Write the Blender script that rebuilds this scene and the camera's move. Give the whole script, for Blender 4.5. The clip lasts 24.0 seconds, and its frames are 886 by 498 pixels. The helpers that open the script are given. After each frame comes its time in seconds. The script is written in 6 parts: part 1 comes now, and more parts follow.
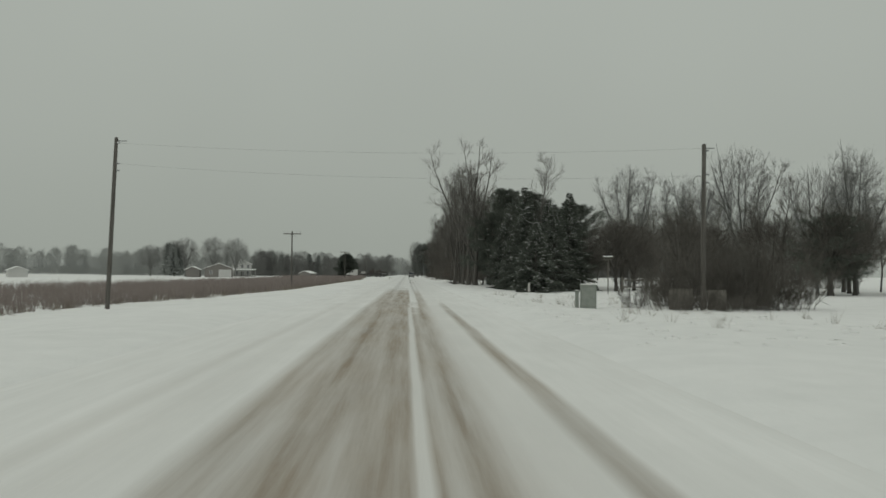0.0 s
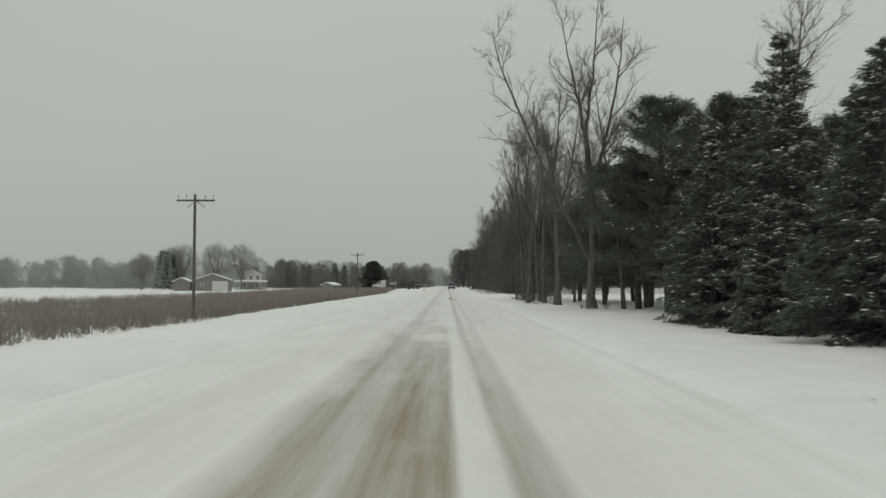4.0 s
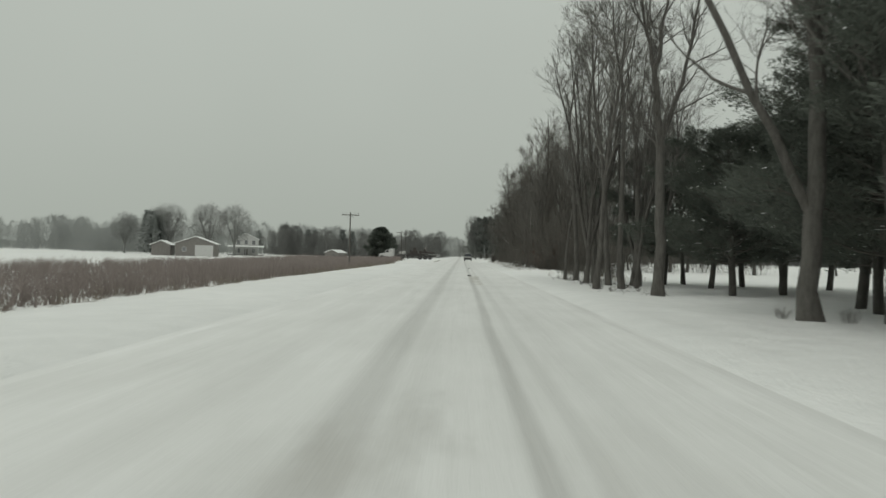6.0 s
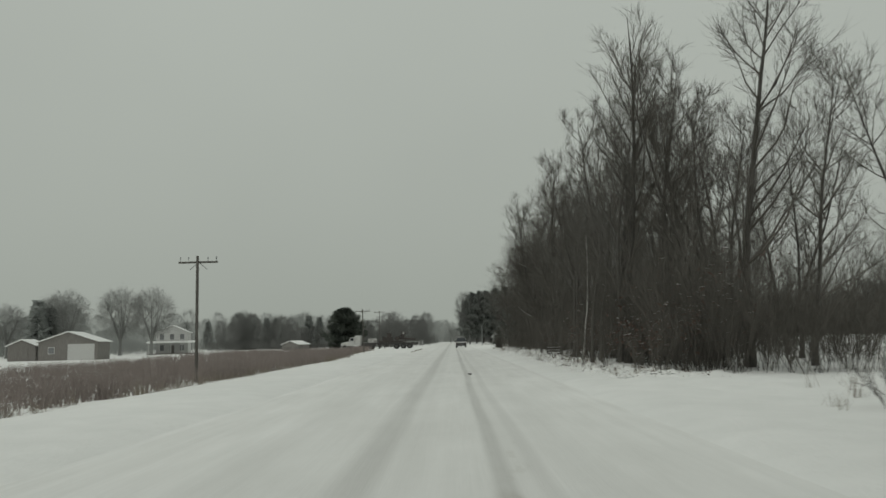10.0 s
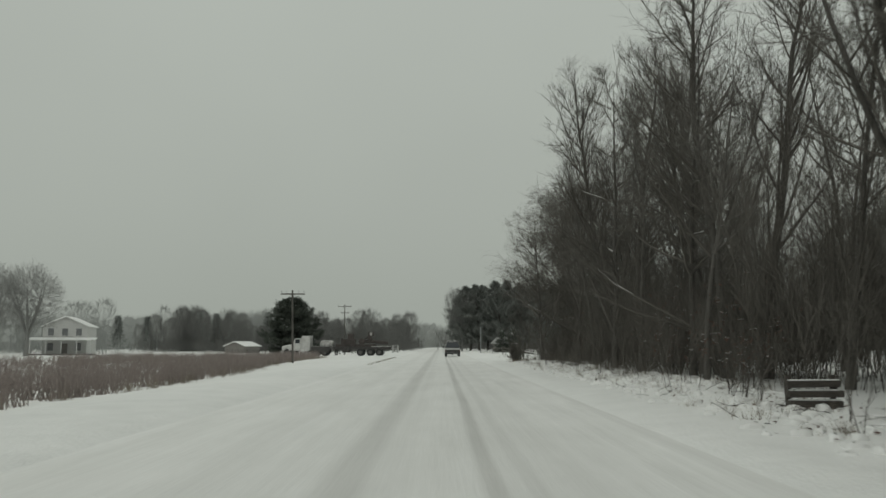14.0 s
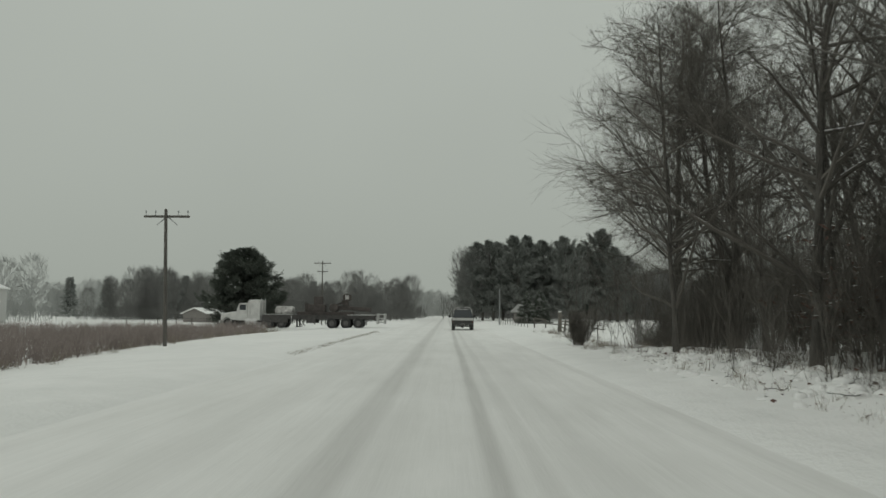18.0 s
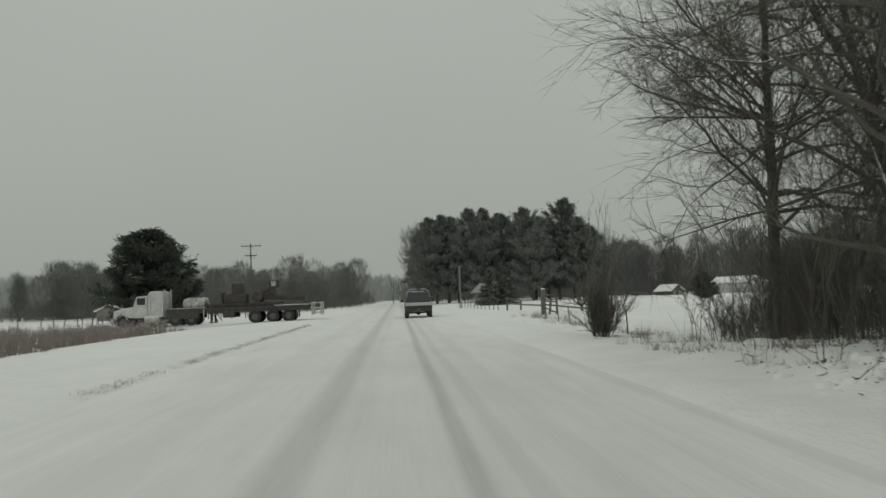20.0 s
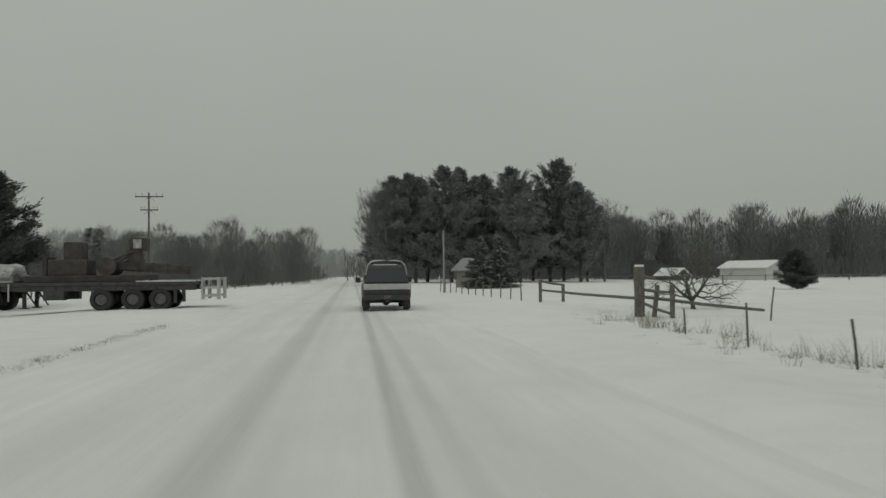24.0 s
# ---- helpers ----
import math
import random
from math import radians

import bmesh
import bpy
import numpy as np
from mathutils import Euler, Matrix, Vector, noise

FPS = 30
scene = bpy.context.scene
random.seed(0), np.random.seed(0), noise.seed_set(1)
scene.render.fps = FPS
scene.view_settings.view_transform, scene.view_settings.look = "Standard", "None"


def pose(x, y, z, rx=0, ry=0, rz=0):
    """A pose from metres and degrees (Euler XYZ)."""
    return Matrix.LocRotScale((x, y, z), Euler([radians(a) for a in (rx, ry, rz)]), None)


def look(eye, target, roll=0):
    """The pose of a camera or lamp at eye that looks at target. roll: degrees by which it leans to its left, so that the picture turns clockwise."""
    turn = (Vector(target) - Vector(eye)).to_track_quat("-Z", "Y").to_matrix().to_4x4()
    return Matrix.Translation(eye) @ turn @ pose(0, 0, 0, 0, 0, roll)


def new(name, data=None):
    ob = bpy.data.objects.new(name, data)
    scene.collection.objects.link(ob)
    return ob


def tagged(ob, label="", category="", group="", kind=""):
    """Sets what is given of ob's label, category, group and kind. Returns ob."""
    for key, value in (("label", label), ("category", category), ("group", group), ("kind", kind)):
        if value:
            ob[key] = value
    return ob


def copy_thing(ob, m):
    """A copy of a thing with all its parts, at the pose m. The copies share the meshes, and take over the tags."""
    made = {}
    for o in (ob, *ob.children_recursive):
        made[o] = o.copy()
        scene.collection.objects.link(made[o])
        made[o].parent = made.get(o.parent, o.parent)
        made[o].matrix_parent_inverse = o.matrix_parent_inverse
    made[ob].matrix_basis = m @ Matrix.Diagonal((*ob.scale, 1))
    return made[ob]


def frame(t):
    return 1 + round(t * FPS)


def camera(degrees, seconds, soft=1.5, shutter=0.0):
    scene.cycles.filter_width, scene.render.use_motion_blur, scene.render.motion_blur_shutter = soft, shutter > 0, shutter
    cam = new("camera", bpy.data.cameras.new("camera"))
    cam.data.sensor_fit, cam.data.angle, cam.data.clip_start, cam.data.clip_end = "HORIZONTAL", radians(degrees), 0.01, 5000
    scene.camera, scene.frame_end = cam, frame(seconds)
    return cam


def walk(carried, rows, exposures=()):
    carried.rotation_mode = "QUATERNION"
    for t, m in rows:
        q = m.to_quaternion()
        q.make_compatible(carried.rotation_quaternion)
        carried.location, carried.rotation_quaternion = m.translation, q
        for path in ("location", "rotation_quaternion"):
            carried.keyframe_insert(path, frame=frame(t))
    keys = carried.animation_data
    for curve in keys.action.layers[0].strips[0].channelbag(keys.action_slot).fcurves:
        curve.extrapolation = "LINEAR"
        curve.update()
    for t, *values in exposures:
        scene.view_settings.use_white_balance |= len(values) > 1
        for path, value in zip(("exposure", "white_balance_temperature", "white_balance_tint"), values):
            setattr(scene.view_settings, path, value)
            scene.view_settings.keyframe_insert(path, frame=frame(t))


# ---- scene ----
# camera: seconds, x, y, z, yaw, pitch, roll
cam = camera(58.63, 24.0, soft=1.5, shutter=0.25)
ROWS = [
    (0.0, 0.00, 0.00, 1.558, -2.58, 1.79, 0.49),
    (0.5, 0.02, 6.67, 1.542, -2.55, 2.07, 0.21),
    (1.0, 0.02, 13.36, 1.554, -2.99, 2.31, 0.01),
    (1.5, 0.03, 20.00, 1.572, -3.71, 2.68, 0.18),
    (3.5, 0.05, 45.44, 1.552, -1.67, 2.94, 0.45),
    (4.0, 0.07, 51.73, 1.554, 0.26, 2.56, 0.06),
    (4.5, 0.02, 58.17, 1.562, 1.11, 2.83, 0.51),
    (5.0, 0.00, 64.68, 1.556, 1.57, 3.19, 2.03),
    (5.5, -0.05, 71.28, 1.578, 1.14, 1.35, 1.49),
    (6.0, -0.08, 77.96, 1.567, 1.38, 0.39, 1.41),
    (6.5, -0.04, 84.62, 1.560, 2.69, 1.79, -0.86),
    (7.0, -0.02, 91.25, 1.556, -4.32, 1.85, -1.25),
    (7.5, -0.03, 97.87, 1.538, -7.13, 1.02, -1.00),
    (8.0, -0.05, 104.37, 1.571, -5.98, 2.47, -0.69),
    (8.5, -0.01, 110.87, 1.539, -2.39, 5.08, -1.60),
    (9.0, 0.00, 117.34, 1.517, -0.71, 5.86, -1.74),
    (9.5, 0.02, 123.89, 1.600, 0.25, 6.20, -1.71),
    (11.5, -0.03, 148.98, 1.516, 0.36, 7.17, -0.54),
    (12.0, -0.03, 154.89, 1.586, -0.33, 6.98, -0.30),
    (12.5, -0.08, 160.64, 1.583, -0.41, 6.80, 0.08),
    (13.0, -0.07, 165.90, 1.550, -0.14, 6.92, -0.03),
    (13.5, -0.06, 170.86, 1.570, 0.17, 6.80, -0.06),
    (14.0, -0.06, 175.55, 1.533, -0.16, 6.94, 0.04),
    (14.5, -0.05, 180.07, 1.550, -0.05, 6.94, -0.18),
    (15.0, 0.01, 184.40, 1.535, -0.42, 7.16, 0.12),
    (15.5, 0.04, 188.68, 1.555, -0.15, 7.09, 0.44),
    (16.0, 0.03, 192.91, 1.587, -0.55, 7.21, 0.58),
    (16.5, 0.05, 196.95, 1.594, 0.17, 7.38, 0.47),
    (17.0, 0.05, 200.77, 1.554, 1.08, 6.94, -0.46),
    (17.5, 0.07, 204.38, 1.574, 0.72, 5.57, -0.27),
    (18.0, 0.04, 207.91, 1.539, 0.30, 4.67, 0.36),
    (18.5, 0.01, 211.42, 1.539, -0.42, 4.45, 0.28),
    (20.5, -0.06, 225.59, 1.527, -4.09, 3.26, -2.33),
    (21.0, -0.07, 228.75, 1.541, -4.63, 3.36, -1.47),
    (21.5, -0.10, 231.86, 1.566, -4.59, 3.28, -2.12),
    (22.0, -0.05, 234.86, 1.576, -4.58, 3.48, -1.58),
    (22.5, -0.00, 238.14, 1.574, -5.02, 3.64, -1.64),
    (23.0, 0.15, 241.47, 1.555, -5.42, 3.38, -1.20),
    (23.5, 0.19, 244.55, 1.533, -6.67, 2.59, -1.05),
    (24.0, 0.08, 247.29, 1.561, -6.58, 1.76, -0.55),
]
PATH = [(t, pose(x, y, z, 90 + pitch, 0, yaw) @ pose(0, 0, 0, 0, 0, roll)) for t, x, y, z, yaw, pitch, roll in ROWS]
walk(cam, PATH, exposures=[(0.0, 0.0), (1.5, 0.03), (3.5, 0.22), (6.0, 0.28), (8.0, 0.26), (9.0, 0.06), (9.5, 0.04), (12.0, 0.05), (18.0, 0.08), (20.5, 0.0), (22.0, -0.06), (24.0, -0.08)])

# ---- sky and light: flat overcast snow sky ----
world = bpy.data.worlds.new("overcast")
scene.world = world
world.use_nodes = True
wt = world.node_tree
wt.nodes.clear()
sky = wt.nodes.new("ShaderNodeTexSky")
sky.sky_type, sky.sun_disc = 'NISHITA', False
sky.sun_elevation, sky.sun_rotation = radians(35), radians(200)
sky.air_density, sky.dust_density, sky.ozone_density = 1.0, 6.0, 0.5
grey = wt.nodes.new("ShaderNodeHueSaturation")
grey.inputs["Saturation"].default_value = 0.0
grey.inputs["Value"].default_value = 0.07
wt.links.new(sky.outputs[0], grey.inputs["Color"])
# overcast dome: brighter towards the zenith, faint cloud mottling
wco = wt.nodes.new("ShaderNodeTexCoord")
wsep = wt.nodes.new("ShaderNodeSeparateXYZ")
wt.links.new(wco.outputs["Generated"], wsep.inputs[0])
dome = wt.nodes.new("ShaderNodeValToRGB")
dome.color_ramp.elements[0].position, dome.color_ramp.elements[0].color = 0.0, (0.343, 0.372, 0.333, 1)
dome.color_ramp.elements[1].position, dome.color_ramp.elements[1].color = 0.85, (0.503, 0.541, 0.497, 1)
wt.links.new(wsep.outputs[2], dome.inputs[0])
wn = wt.nodes.new("ShaderNodeTexNoise")
wn.inputs["Scale"].default_value, wn.inputs["Detail"].default_value = 2.2, 3.0
wt.links.new(wco.outputs["Generated"], wn.inputs["Vector"])
wr = wt.nodes.new("ShaderNodeMapRange")
wr.inputs["To Min"].default_value, wr.inputs["To Max"].default_value = 0.93, 1.07
wt.links.new(wn.outputs["Fac"], wr.inputs["Value"])
mottle = wt.nodes.new("ShaderNodeMix")
mottle.data_type, mottle.blend_type = 'RGBA', 'MULTIPLY'
mottle.inputs["Factor"].default_value = 1.0
wt.links.new(dome.outputs[0], mottle.inputs["A"])
wt.links.new(wr.outputs[0], mottle.inputs["B"])
cloud = wt.nodes.new("ShaderNodeMix")
cloud.data_type = 'RGBA'
cloud.inputs["Factor"].default_value = 0.92
wt.links.new(grey.outputs[0], cloud.inputs["A"])
wt.links.new(mottle.outputs["Result"], cloud.inputs["B"])
bg = wt.nodes.new("ShaderNodeBackground")
bg.inputs["Strength"].default_value = 1.0
wo = wt.nodes.new("ShaderNodeOutputWorld")
wt.links.new(cloud.outputs["Result"], bg.inputs["Color"])
wt.links.new(bg.outputs[0], wo.inputs["Surface"])
sun_data = bpy.data.lights.new("sun", 'SUN')
sun_data.energy, sun_data.angle, sun_data.color = 0.35, radians(40), (1.0, 0.97, 0.92)
sun = new("sun", sun_data)
sun.matrix_world = look((0, 0, 100), (25, 60, 0))


# ---- materials ----
class Mat:
    """A small wrapper that builds a node material."""

    def __init__(self, name, rough=0.8, metal=0.0):
        self.m = bpy.data.materials.new(name)
        self.m.use_nodes = True
        self.t = self.m.node_tree
        self.b = self.t.nodes["Principled BSDF"]
        self.b.inputs["Roughness"].default_value = rough
        self.b.inputs["Metallic"].default_value = metal

    def node(self, kind, **values):
        n = self.t.nodes.new(kind)
        for k, v in values.items():
            n.inputs[k.replace("_", " ")].default_value = v
        return n

    def link(self, a, b):
        self.t.links.new(a, b)

    def coords(self, stretch=(1, 1, 1)):
        tc = self.node("ShaderNodeTexCoord")
        mp = self.node("ShaderNodeMapping")
        mp.inputs["Scale"].default_value = stretch
        self.link(tc.outputs["Object"], mp.inputs["Vector"])
        return mp.outputs[0]

    def noise(self, scale, detail=4.0, co=None, rough=0.6):
        n = self.node("ShaderNodeTexNoise", Scale=scale, Detail=detail, Roughness=rough)
        if co is not None:
            self.link(co, n.inputs["Vector"])
        return n.outputs["Fac"]

    def ramp(self, fac, stops):
        r = self.node("ShaderNodeValToRGB")
        e = r.color_ramp.elements
        while len(e) < len(stops):
            e.new(0.5)
        for el, (pos, col) in zip(e, stops):
            el.position = pos
            el.color = (*col, 1) if len(col) == 3 else col
        self.link(fac, r.inputs[0])
        return r.outputs[0]

    def mix(self, fac, a, b, mode='MIX'):
        n = self.node("ShaderNodeMix")
        n.data_type, n.blend_type = 'RGBA', mode
        for sock, v in (("Factor", fac), ("A", a), ("B", b)):
            if isinstance(v, (int, float)):
                n.inputs[sock].default_value = v
            elif isinstance(v, tuple):
                n.inputs[sock].default_value = (*v, 1)
            else:
                self.link(v, n.inputs[sock])
        return n.outputs["Result"]

    def math(self, op, a, b=0.0):
        n = self.node("ShaderNodeMath")
        n.operation = op
        for i, v in enumerate((a, b)):
            if isinstance(v, (int, float)):
                n.inputs[i].default_value = v
            else:
                self.link(v, n.inputs[i])
        return n.outputs[0]

    def bump(self, height, strength=0.4, dist=0.05):
        n = self.node("ShaderNodeBump", Strength=strength, Distance=dist)
        self.link(height, n.inputs["Height"])
        self.link(n.outputs[0], self.b.inputs["Normal"])

    def color(self, c):
        if isinstance(c, tuple):
            self.b.inputs["Base Color"].default_value = (*c, 1)
        else:
            self.link(c, self.b.inputs["Base Color"])
        return self


def mottled(name, a, b, scale=6.0, rough=0.8, metal=0.0, bump=0.2, stretch=(1, 1, 1), fine=40.0, dist=0.02):
    """Two-tone surface with coarse stains and fine grain."""
    m = Mat(name, rough, metal)
    co = m.coords(stretch)
    big = m.noise(scale, 5, co)
    small = m.noise(fine, 3, co)
    f = m.math('ADD', m.math('MULTIPLY', big, 0.65), m.math('MULTIPLY', small, 0.35))
    m.color(m.ramp(f, [(0.35, a), (0.68, b)]))
    m.bump(f, bump, dist)
    return m.m


def varied(name, a, b, rough=0.85, spread=0.5, scale=3.0):
    """Plant surface: tone differs from object to object and from island to island."""
    m = Mat(name, rough)
    isl = m.node("ShaderNodeNewGeometry").outputs["Random Per Island"]
    obj = m.node("ShaderNodeObjectInfo").outputs["Random"]
    n = m.noise(scale, 4, m.coords())
    f = m.math('ADD', m.math('MULTIPLY', isl, spread), m.math('MULTIPLY', obj, 0.25))
    f = m.math('ADD', f, m.math('MULTIPLY', n, 0.45))
    m.color(m.ramp(f, [(0.15, a), (0.95, b)]))
    return m.m


BARK = mottled("bark_grey", (0.045, 0.042, 0.037), (0.125, 0.118, 0.106), 2.5, 0.95, bump=0.8, stretch=(3, 3, 0.6), fine=14)
TWIG = varied("twig_bark", (0.053, 0.049, 0.042), (0.172, 0.159, 0.141), 0.95, 0.35)
PALE_BARK = mottled("birch_bark", (0.30, 0.29, 0.27), (0.62, 0.60, 0.57), 4, 0.85, stretch=(1, 1, 4))
# three paler twig colours with haze painted in, for trees farther off
HAZE_TWIG = varied("frosted_twigs", (0.31, 0.32, 0.31), (0.40, 0.41, 0.395), 0.95, 0.10)
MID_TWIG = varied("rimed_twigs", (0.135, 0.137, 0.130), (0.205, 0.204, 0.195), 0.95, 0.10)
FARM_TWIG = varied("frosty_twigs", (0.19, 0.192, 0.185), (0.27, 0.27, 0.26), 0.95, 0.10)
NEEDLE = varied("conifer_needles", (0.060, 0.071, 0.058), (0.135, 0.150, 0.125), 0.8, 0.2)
# next two: needle colours lightened to imitate haze over distant conifers
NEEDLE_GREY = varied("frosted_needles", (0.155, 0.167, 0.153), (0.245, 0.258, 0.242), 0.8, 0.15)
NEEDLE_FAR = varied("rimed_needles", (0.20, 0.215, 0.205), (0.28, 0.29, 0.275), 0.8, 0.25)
SHRUB = varied("red_brown_canes", (0.165, 0.138, 0.127), (0.35, 0.30, 0.28), 0.95)
GRASS = varied("dry_grass", (0.105, 0.090, 0.070), (0.26, 0.225, 0.175), 0.95)
OAKLEAF = varied("dead_leaves", (0.065, 0.040, 0.032), (0.16, 0.098, 0.078), 0.9)
WEED = varied("grey_weeds", (0.065, 0.058, 0.050), (0.19, 0.172, 0.15), 0.95)
POLEWOOD = mottled("weathered_pole_wood", (0.060, 0.056, 0.050), (0.16, 0.15, 0.135), 3, 0.9, bump=0.4, stretch=(6, 6, 0.4), fine=20)
FENCEWOOD = mottled("weathered_fence_wood", (0.075, 0.070, 0.062), (0.22, 0.205, 0.18), 5, 0.92, bump=0.5, stretch=(4, 4, 1))
OLDTIMBER = mottled("dark_old_timber", (0.040, 0.036, 0.031), (0.10, 0.09, 0.078), 5, 0.92, bump=0.5, stretch=(1, 4, 4))
BROWNWALL = mottled("brown_board_wall", (0.075, 0.066, 0.058), (0.13, 0.115, 0.10), 2, 0.85, bump=0.3, stretch=(5, 5, 0.6))
GALV = mottled("galvanised_metal", (0.25, 0.26, 0.26), (0.42, 0.43, 0.43), 8, 0.45, 0.7, 0.05)
LIGHTWIRE = mottled("weathered_aluminium_cable", (0.20, 0.20, 0.20), (0.30, 0.30, 0.30), 8, 0.6, 0.3, 0.05)
WIRE = mottled("dark_cable", (0.03, 0.03, 0.03), (0.06, 0.06, 0.06), 8, 0.7, 0.0, 0.05)

snow = Mat("snow", 0.75)
sco = snow.coords()
s_big = snow.noise(0.09, 4, sco)
s_mid = snow.noise(0.9, 5, sco)
s_fine = snow.noise(14.0, 4, sco)
s_f = snow.math('ADD', snow.math('MULTIPLY', s_big, 0.5), snow.math('MULTIPLY', s_mid, 0.5))
snow.color(snow.ramp(s_f, [(0.3, (0.74, 0.745, 0.73)), (0.7, (0.87, 0.87, 0.855))]))
snow.bump(snow.math('ADD', snow.math('MULTIPLY', s_mid, 0.75), snow.math('MULTIPLY', s_fine, 0.25)), 0.7, 0.14)
SNOW = snow.m
CLUMP_SNOW = mottled("branch_snow", (0.72, 0.73, 0.72), (0.88, 0.88, 0.87), 5, 0.7, bump=0.3)

# road: packed snow with wheel tracks, bare sandy asphalt along the first stretch
road = Mat("snowy_road", 0.8)
tc = road.node("ShaderNodeTexCoord").outputs["Object"]
sep = road.node("ShaderNodeSeparateXYZ")
road.link(tc, sep.inputs[0])
wob = road.noise(0.05, 3, road.coords((0.2, 1, 1)))
streak = road.noise(1.6, 5, road.coords((2.6, 0.10, 1)))
patch = road.noise(0.6, 5, road.coords((1.2, 0.35, 1)))
grain = road.noise(30, 3, road.coords())
xw = road.math('ADD', sep.outputs[0], road.math('MULTIPLY', road.math('SUBTRACT', wob, 0.5), 0.25))
xn = road.math('DIVIDE', road.math('ADD', xw, 5.5), 10.0)


def lane(stops):
    return [((x + 5.5) / 10.0, (v, v, v)) for x, v in stops]


bare = road.ramp(xn, lane([(-5.2, 0), (-3.5, 0.03), (-3.2, 0.20), (-3.0, 0.06), (-2.7, 0.14), (-2.0, 0.06), (-1.72, 0.72), (-1.35, 0.62),
                           (-1.0, 0.95), (-0.55, 0.72), (-0.2, 0.92), (0.03, 0.85), (0.09, 0.22), (0.17, 0.22), (0.24, 0.85), (0.38, 0.55),
                           (0.6, 0.95), (0.85, 0.42), (1.1, 0.2), (1.5, 0.14), (1.68, 0.75), (1.84, 0.72), (1.95, 0.06), (3.2, 0)]))
bare_far = road.ramp(xn, lane([(-5.2, 0), (-3.5, 0.02), (-3.1, 0.10), (-2.6, 0.10), (-2.0, 0.05), (-1.6, 0.62), (-1.2, 0.85), (-0.9, 0.60), (-0.55, 0.95),
                               (-0.1, 0.80), (0.10, 0.85), (0.20, 0.06), (0.50, 0.06), (0.62, 0.70), (0.92, 0.60), (1.08, 0.12), (2.2, 0.05), (3.2, 0)]))
packed = road.ramp(xn, lane([(-5.2, 0), (-3.3, 0.03), (-2.8, 0.16), (-2.3, 0.05), (-1.5, 0.08), (-1.25, 0.40), (-1.0, 0.42), (-0.8, 0.16), (-0.6, 0.22), (-0.3, 0.08),
                             (0.38, 0.06), (0.48, 0.50), (0.62, 0.50), (0.70, 0.18), (0.84, 0.16), (0.92, 0.32), (1.04, 0.32), (1.14, 0.12), (1.5, 0.16), (2.0, 0.05), (3.2, 0)]))
ymix = road.math('ADD', sep.outputs[1], road.math('MULTIPLY', road.math('SUBTRACT', patch, 0.5), 40.0))
yr = road.node("ShaderNodeMapRange")
road.link(ymix, yr.inputs["Value"])
yr.inputs["From Min"].default_value, yr.inputs["From Max"].default_value = 62.0, 84.0
yf = road.node("ShaderNodeMapRange")
road.link(ymix, yf.inputs["Value"])
yf.inputs["From Min"].default_value, yf.inputs["From Max"].default_value = 30.0, 46.0
cover = road.mix(yr.outputs[0], road.mix(yf.outputs[0], bare, bare_far), packed)
mod = road.ramp(road.math('ADD', road.math('MULTIPLY', streak, 0.6), road.math('MULTIPLY', patch, 0.4)), [(0.25, (0.35, 0.35, 0.35)), (0.62, (1.15, 1.15, 1.15))])
cover = road.mix(1.0, cover, mod, 'MULTIPLY')
# worn sandy patch in the right wheel track further on
hump = road.math('SUBTRACT', 1.0, road.math('ABSOLUTE', road.math('DIVIDE', road.math('SUBTRACT', ymix, 130.0), 9.0)))
hump = road.math('MAXIMUM', road.math('MINIMUM', road.math('MULTIPLY', hump, 2.0), 1.0), 0.0)
worn = road.math('MULTIPLY', hump, road.ramp(xn, lane([(0.35, 0), (0.6, 0.50), (0.95, 0.55), (1.2, 0), (3.2, 0)])))
slush = road.ramp(road.math('ADD', road.math('MULTIPLY', patch, 0.7), road.math('MULTIPLY', grain, 0.3)),
                  [(0.3, (0.20, 0.160, 0.117)), (0.7, (0.34, 0.286, 0.222))])
slush2 = road.ramp(patch, [(0.3, (0.27, 0.265, 0.25)), (0.7, (0.42, 0.415, 0.395))])
under = road.mix(yr.outputs[0], slush, slush2)
sandy = road.ramp(patch, [(0.3, (0.36, 0.335, 0.285)), (0.7, (0.46, 0.435, 0.385))])
top = road.ramp(road.math('ADD', road.math('MULTIPLY', patch, 0.6), road.math('MULTIPLY', streak, 0.4)), [(0.3, (0.70, 0.70, 0.68)), (0.7, (0.85, 0.85, 0.835))])
road.color(road.mix(worn, road.mix(cover, top, under), sandy))
road.bump(road.math('ADD', road.math('MULTIPLY', streak, 0.6), road.math('MULTIPLY', patch, 0.4)), 0.5, 0.06)
ROAD = road.m


# ---- building helpers ----
def empty(name, x, y, z=0.0, turn=0.0, label="", category="", group="", scale=1.0):
    ob = new(name)
    ob.matrix_basis = pose(x, y, z, 0, 0, turn) @ Matrix.Diagonal((scale, scale, scale, 1))
    return tagged(ob, label, category, group)


def mesh_part(name, verts, faces, material, parent=None, label="", smooth=False):
    me = bpy.data.meshes.new(name)
    me.from_pydata(verts if isinstance(verts, list) else verts.tolist(), [], faces if isinstance(faces, list) else faces.tolist())
    me.materials.append(material)
    if smooth:
        me.polygons.foreach_set("use_smooth", [True] * len(me.polygons))
    ob = new(name, me)
    ob.parent = parent
    if label:
        ob["label"] = label
    return ob


def part(name, bm, material, parent=None, label="", smooth=False):
    """Links a bmesh as one mesh object under a thing or a part."""
    me = bpy.data.meshes.new(name)
    bm.to_mesh(me)
    bm.free()
    me.materials.append(material)
    if smooth:
        me.polygons.foreach_set("use_smooth", [True] * len(me.polygons))
    ob = new(name, me)
    ob.parent = parent
    if label:
        ob["label"] = label
    return ob


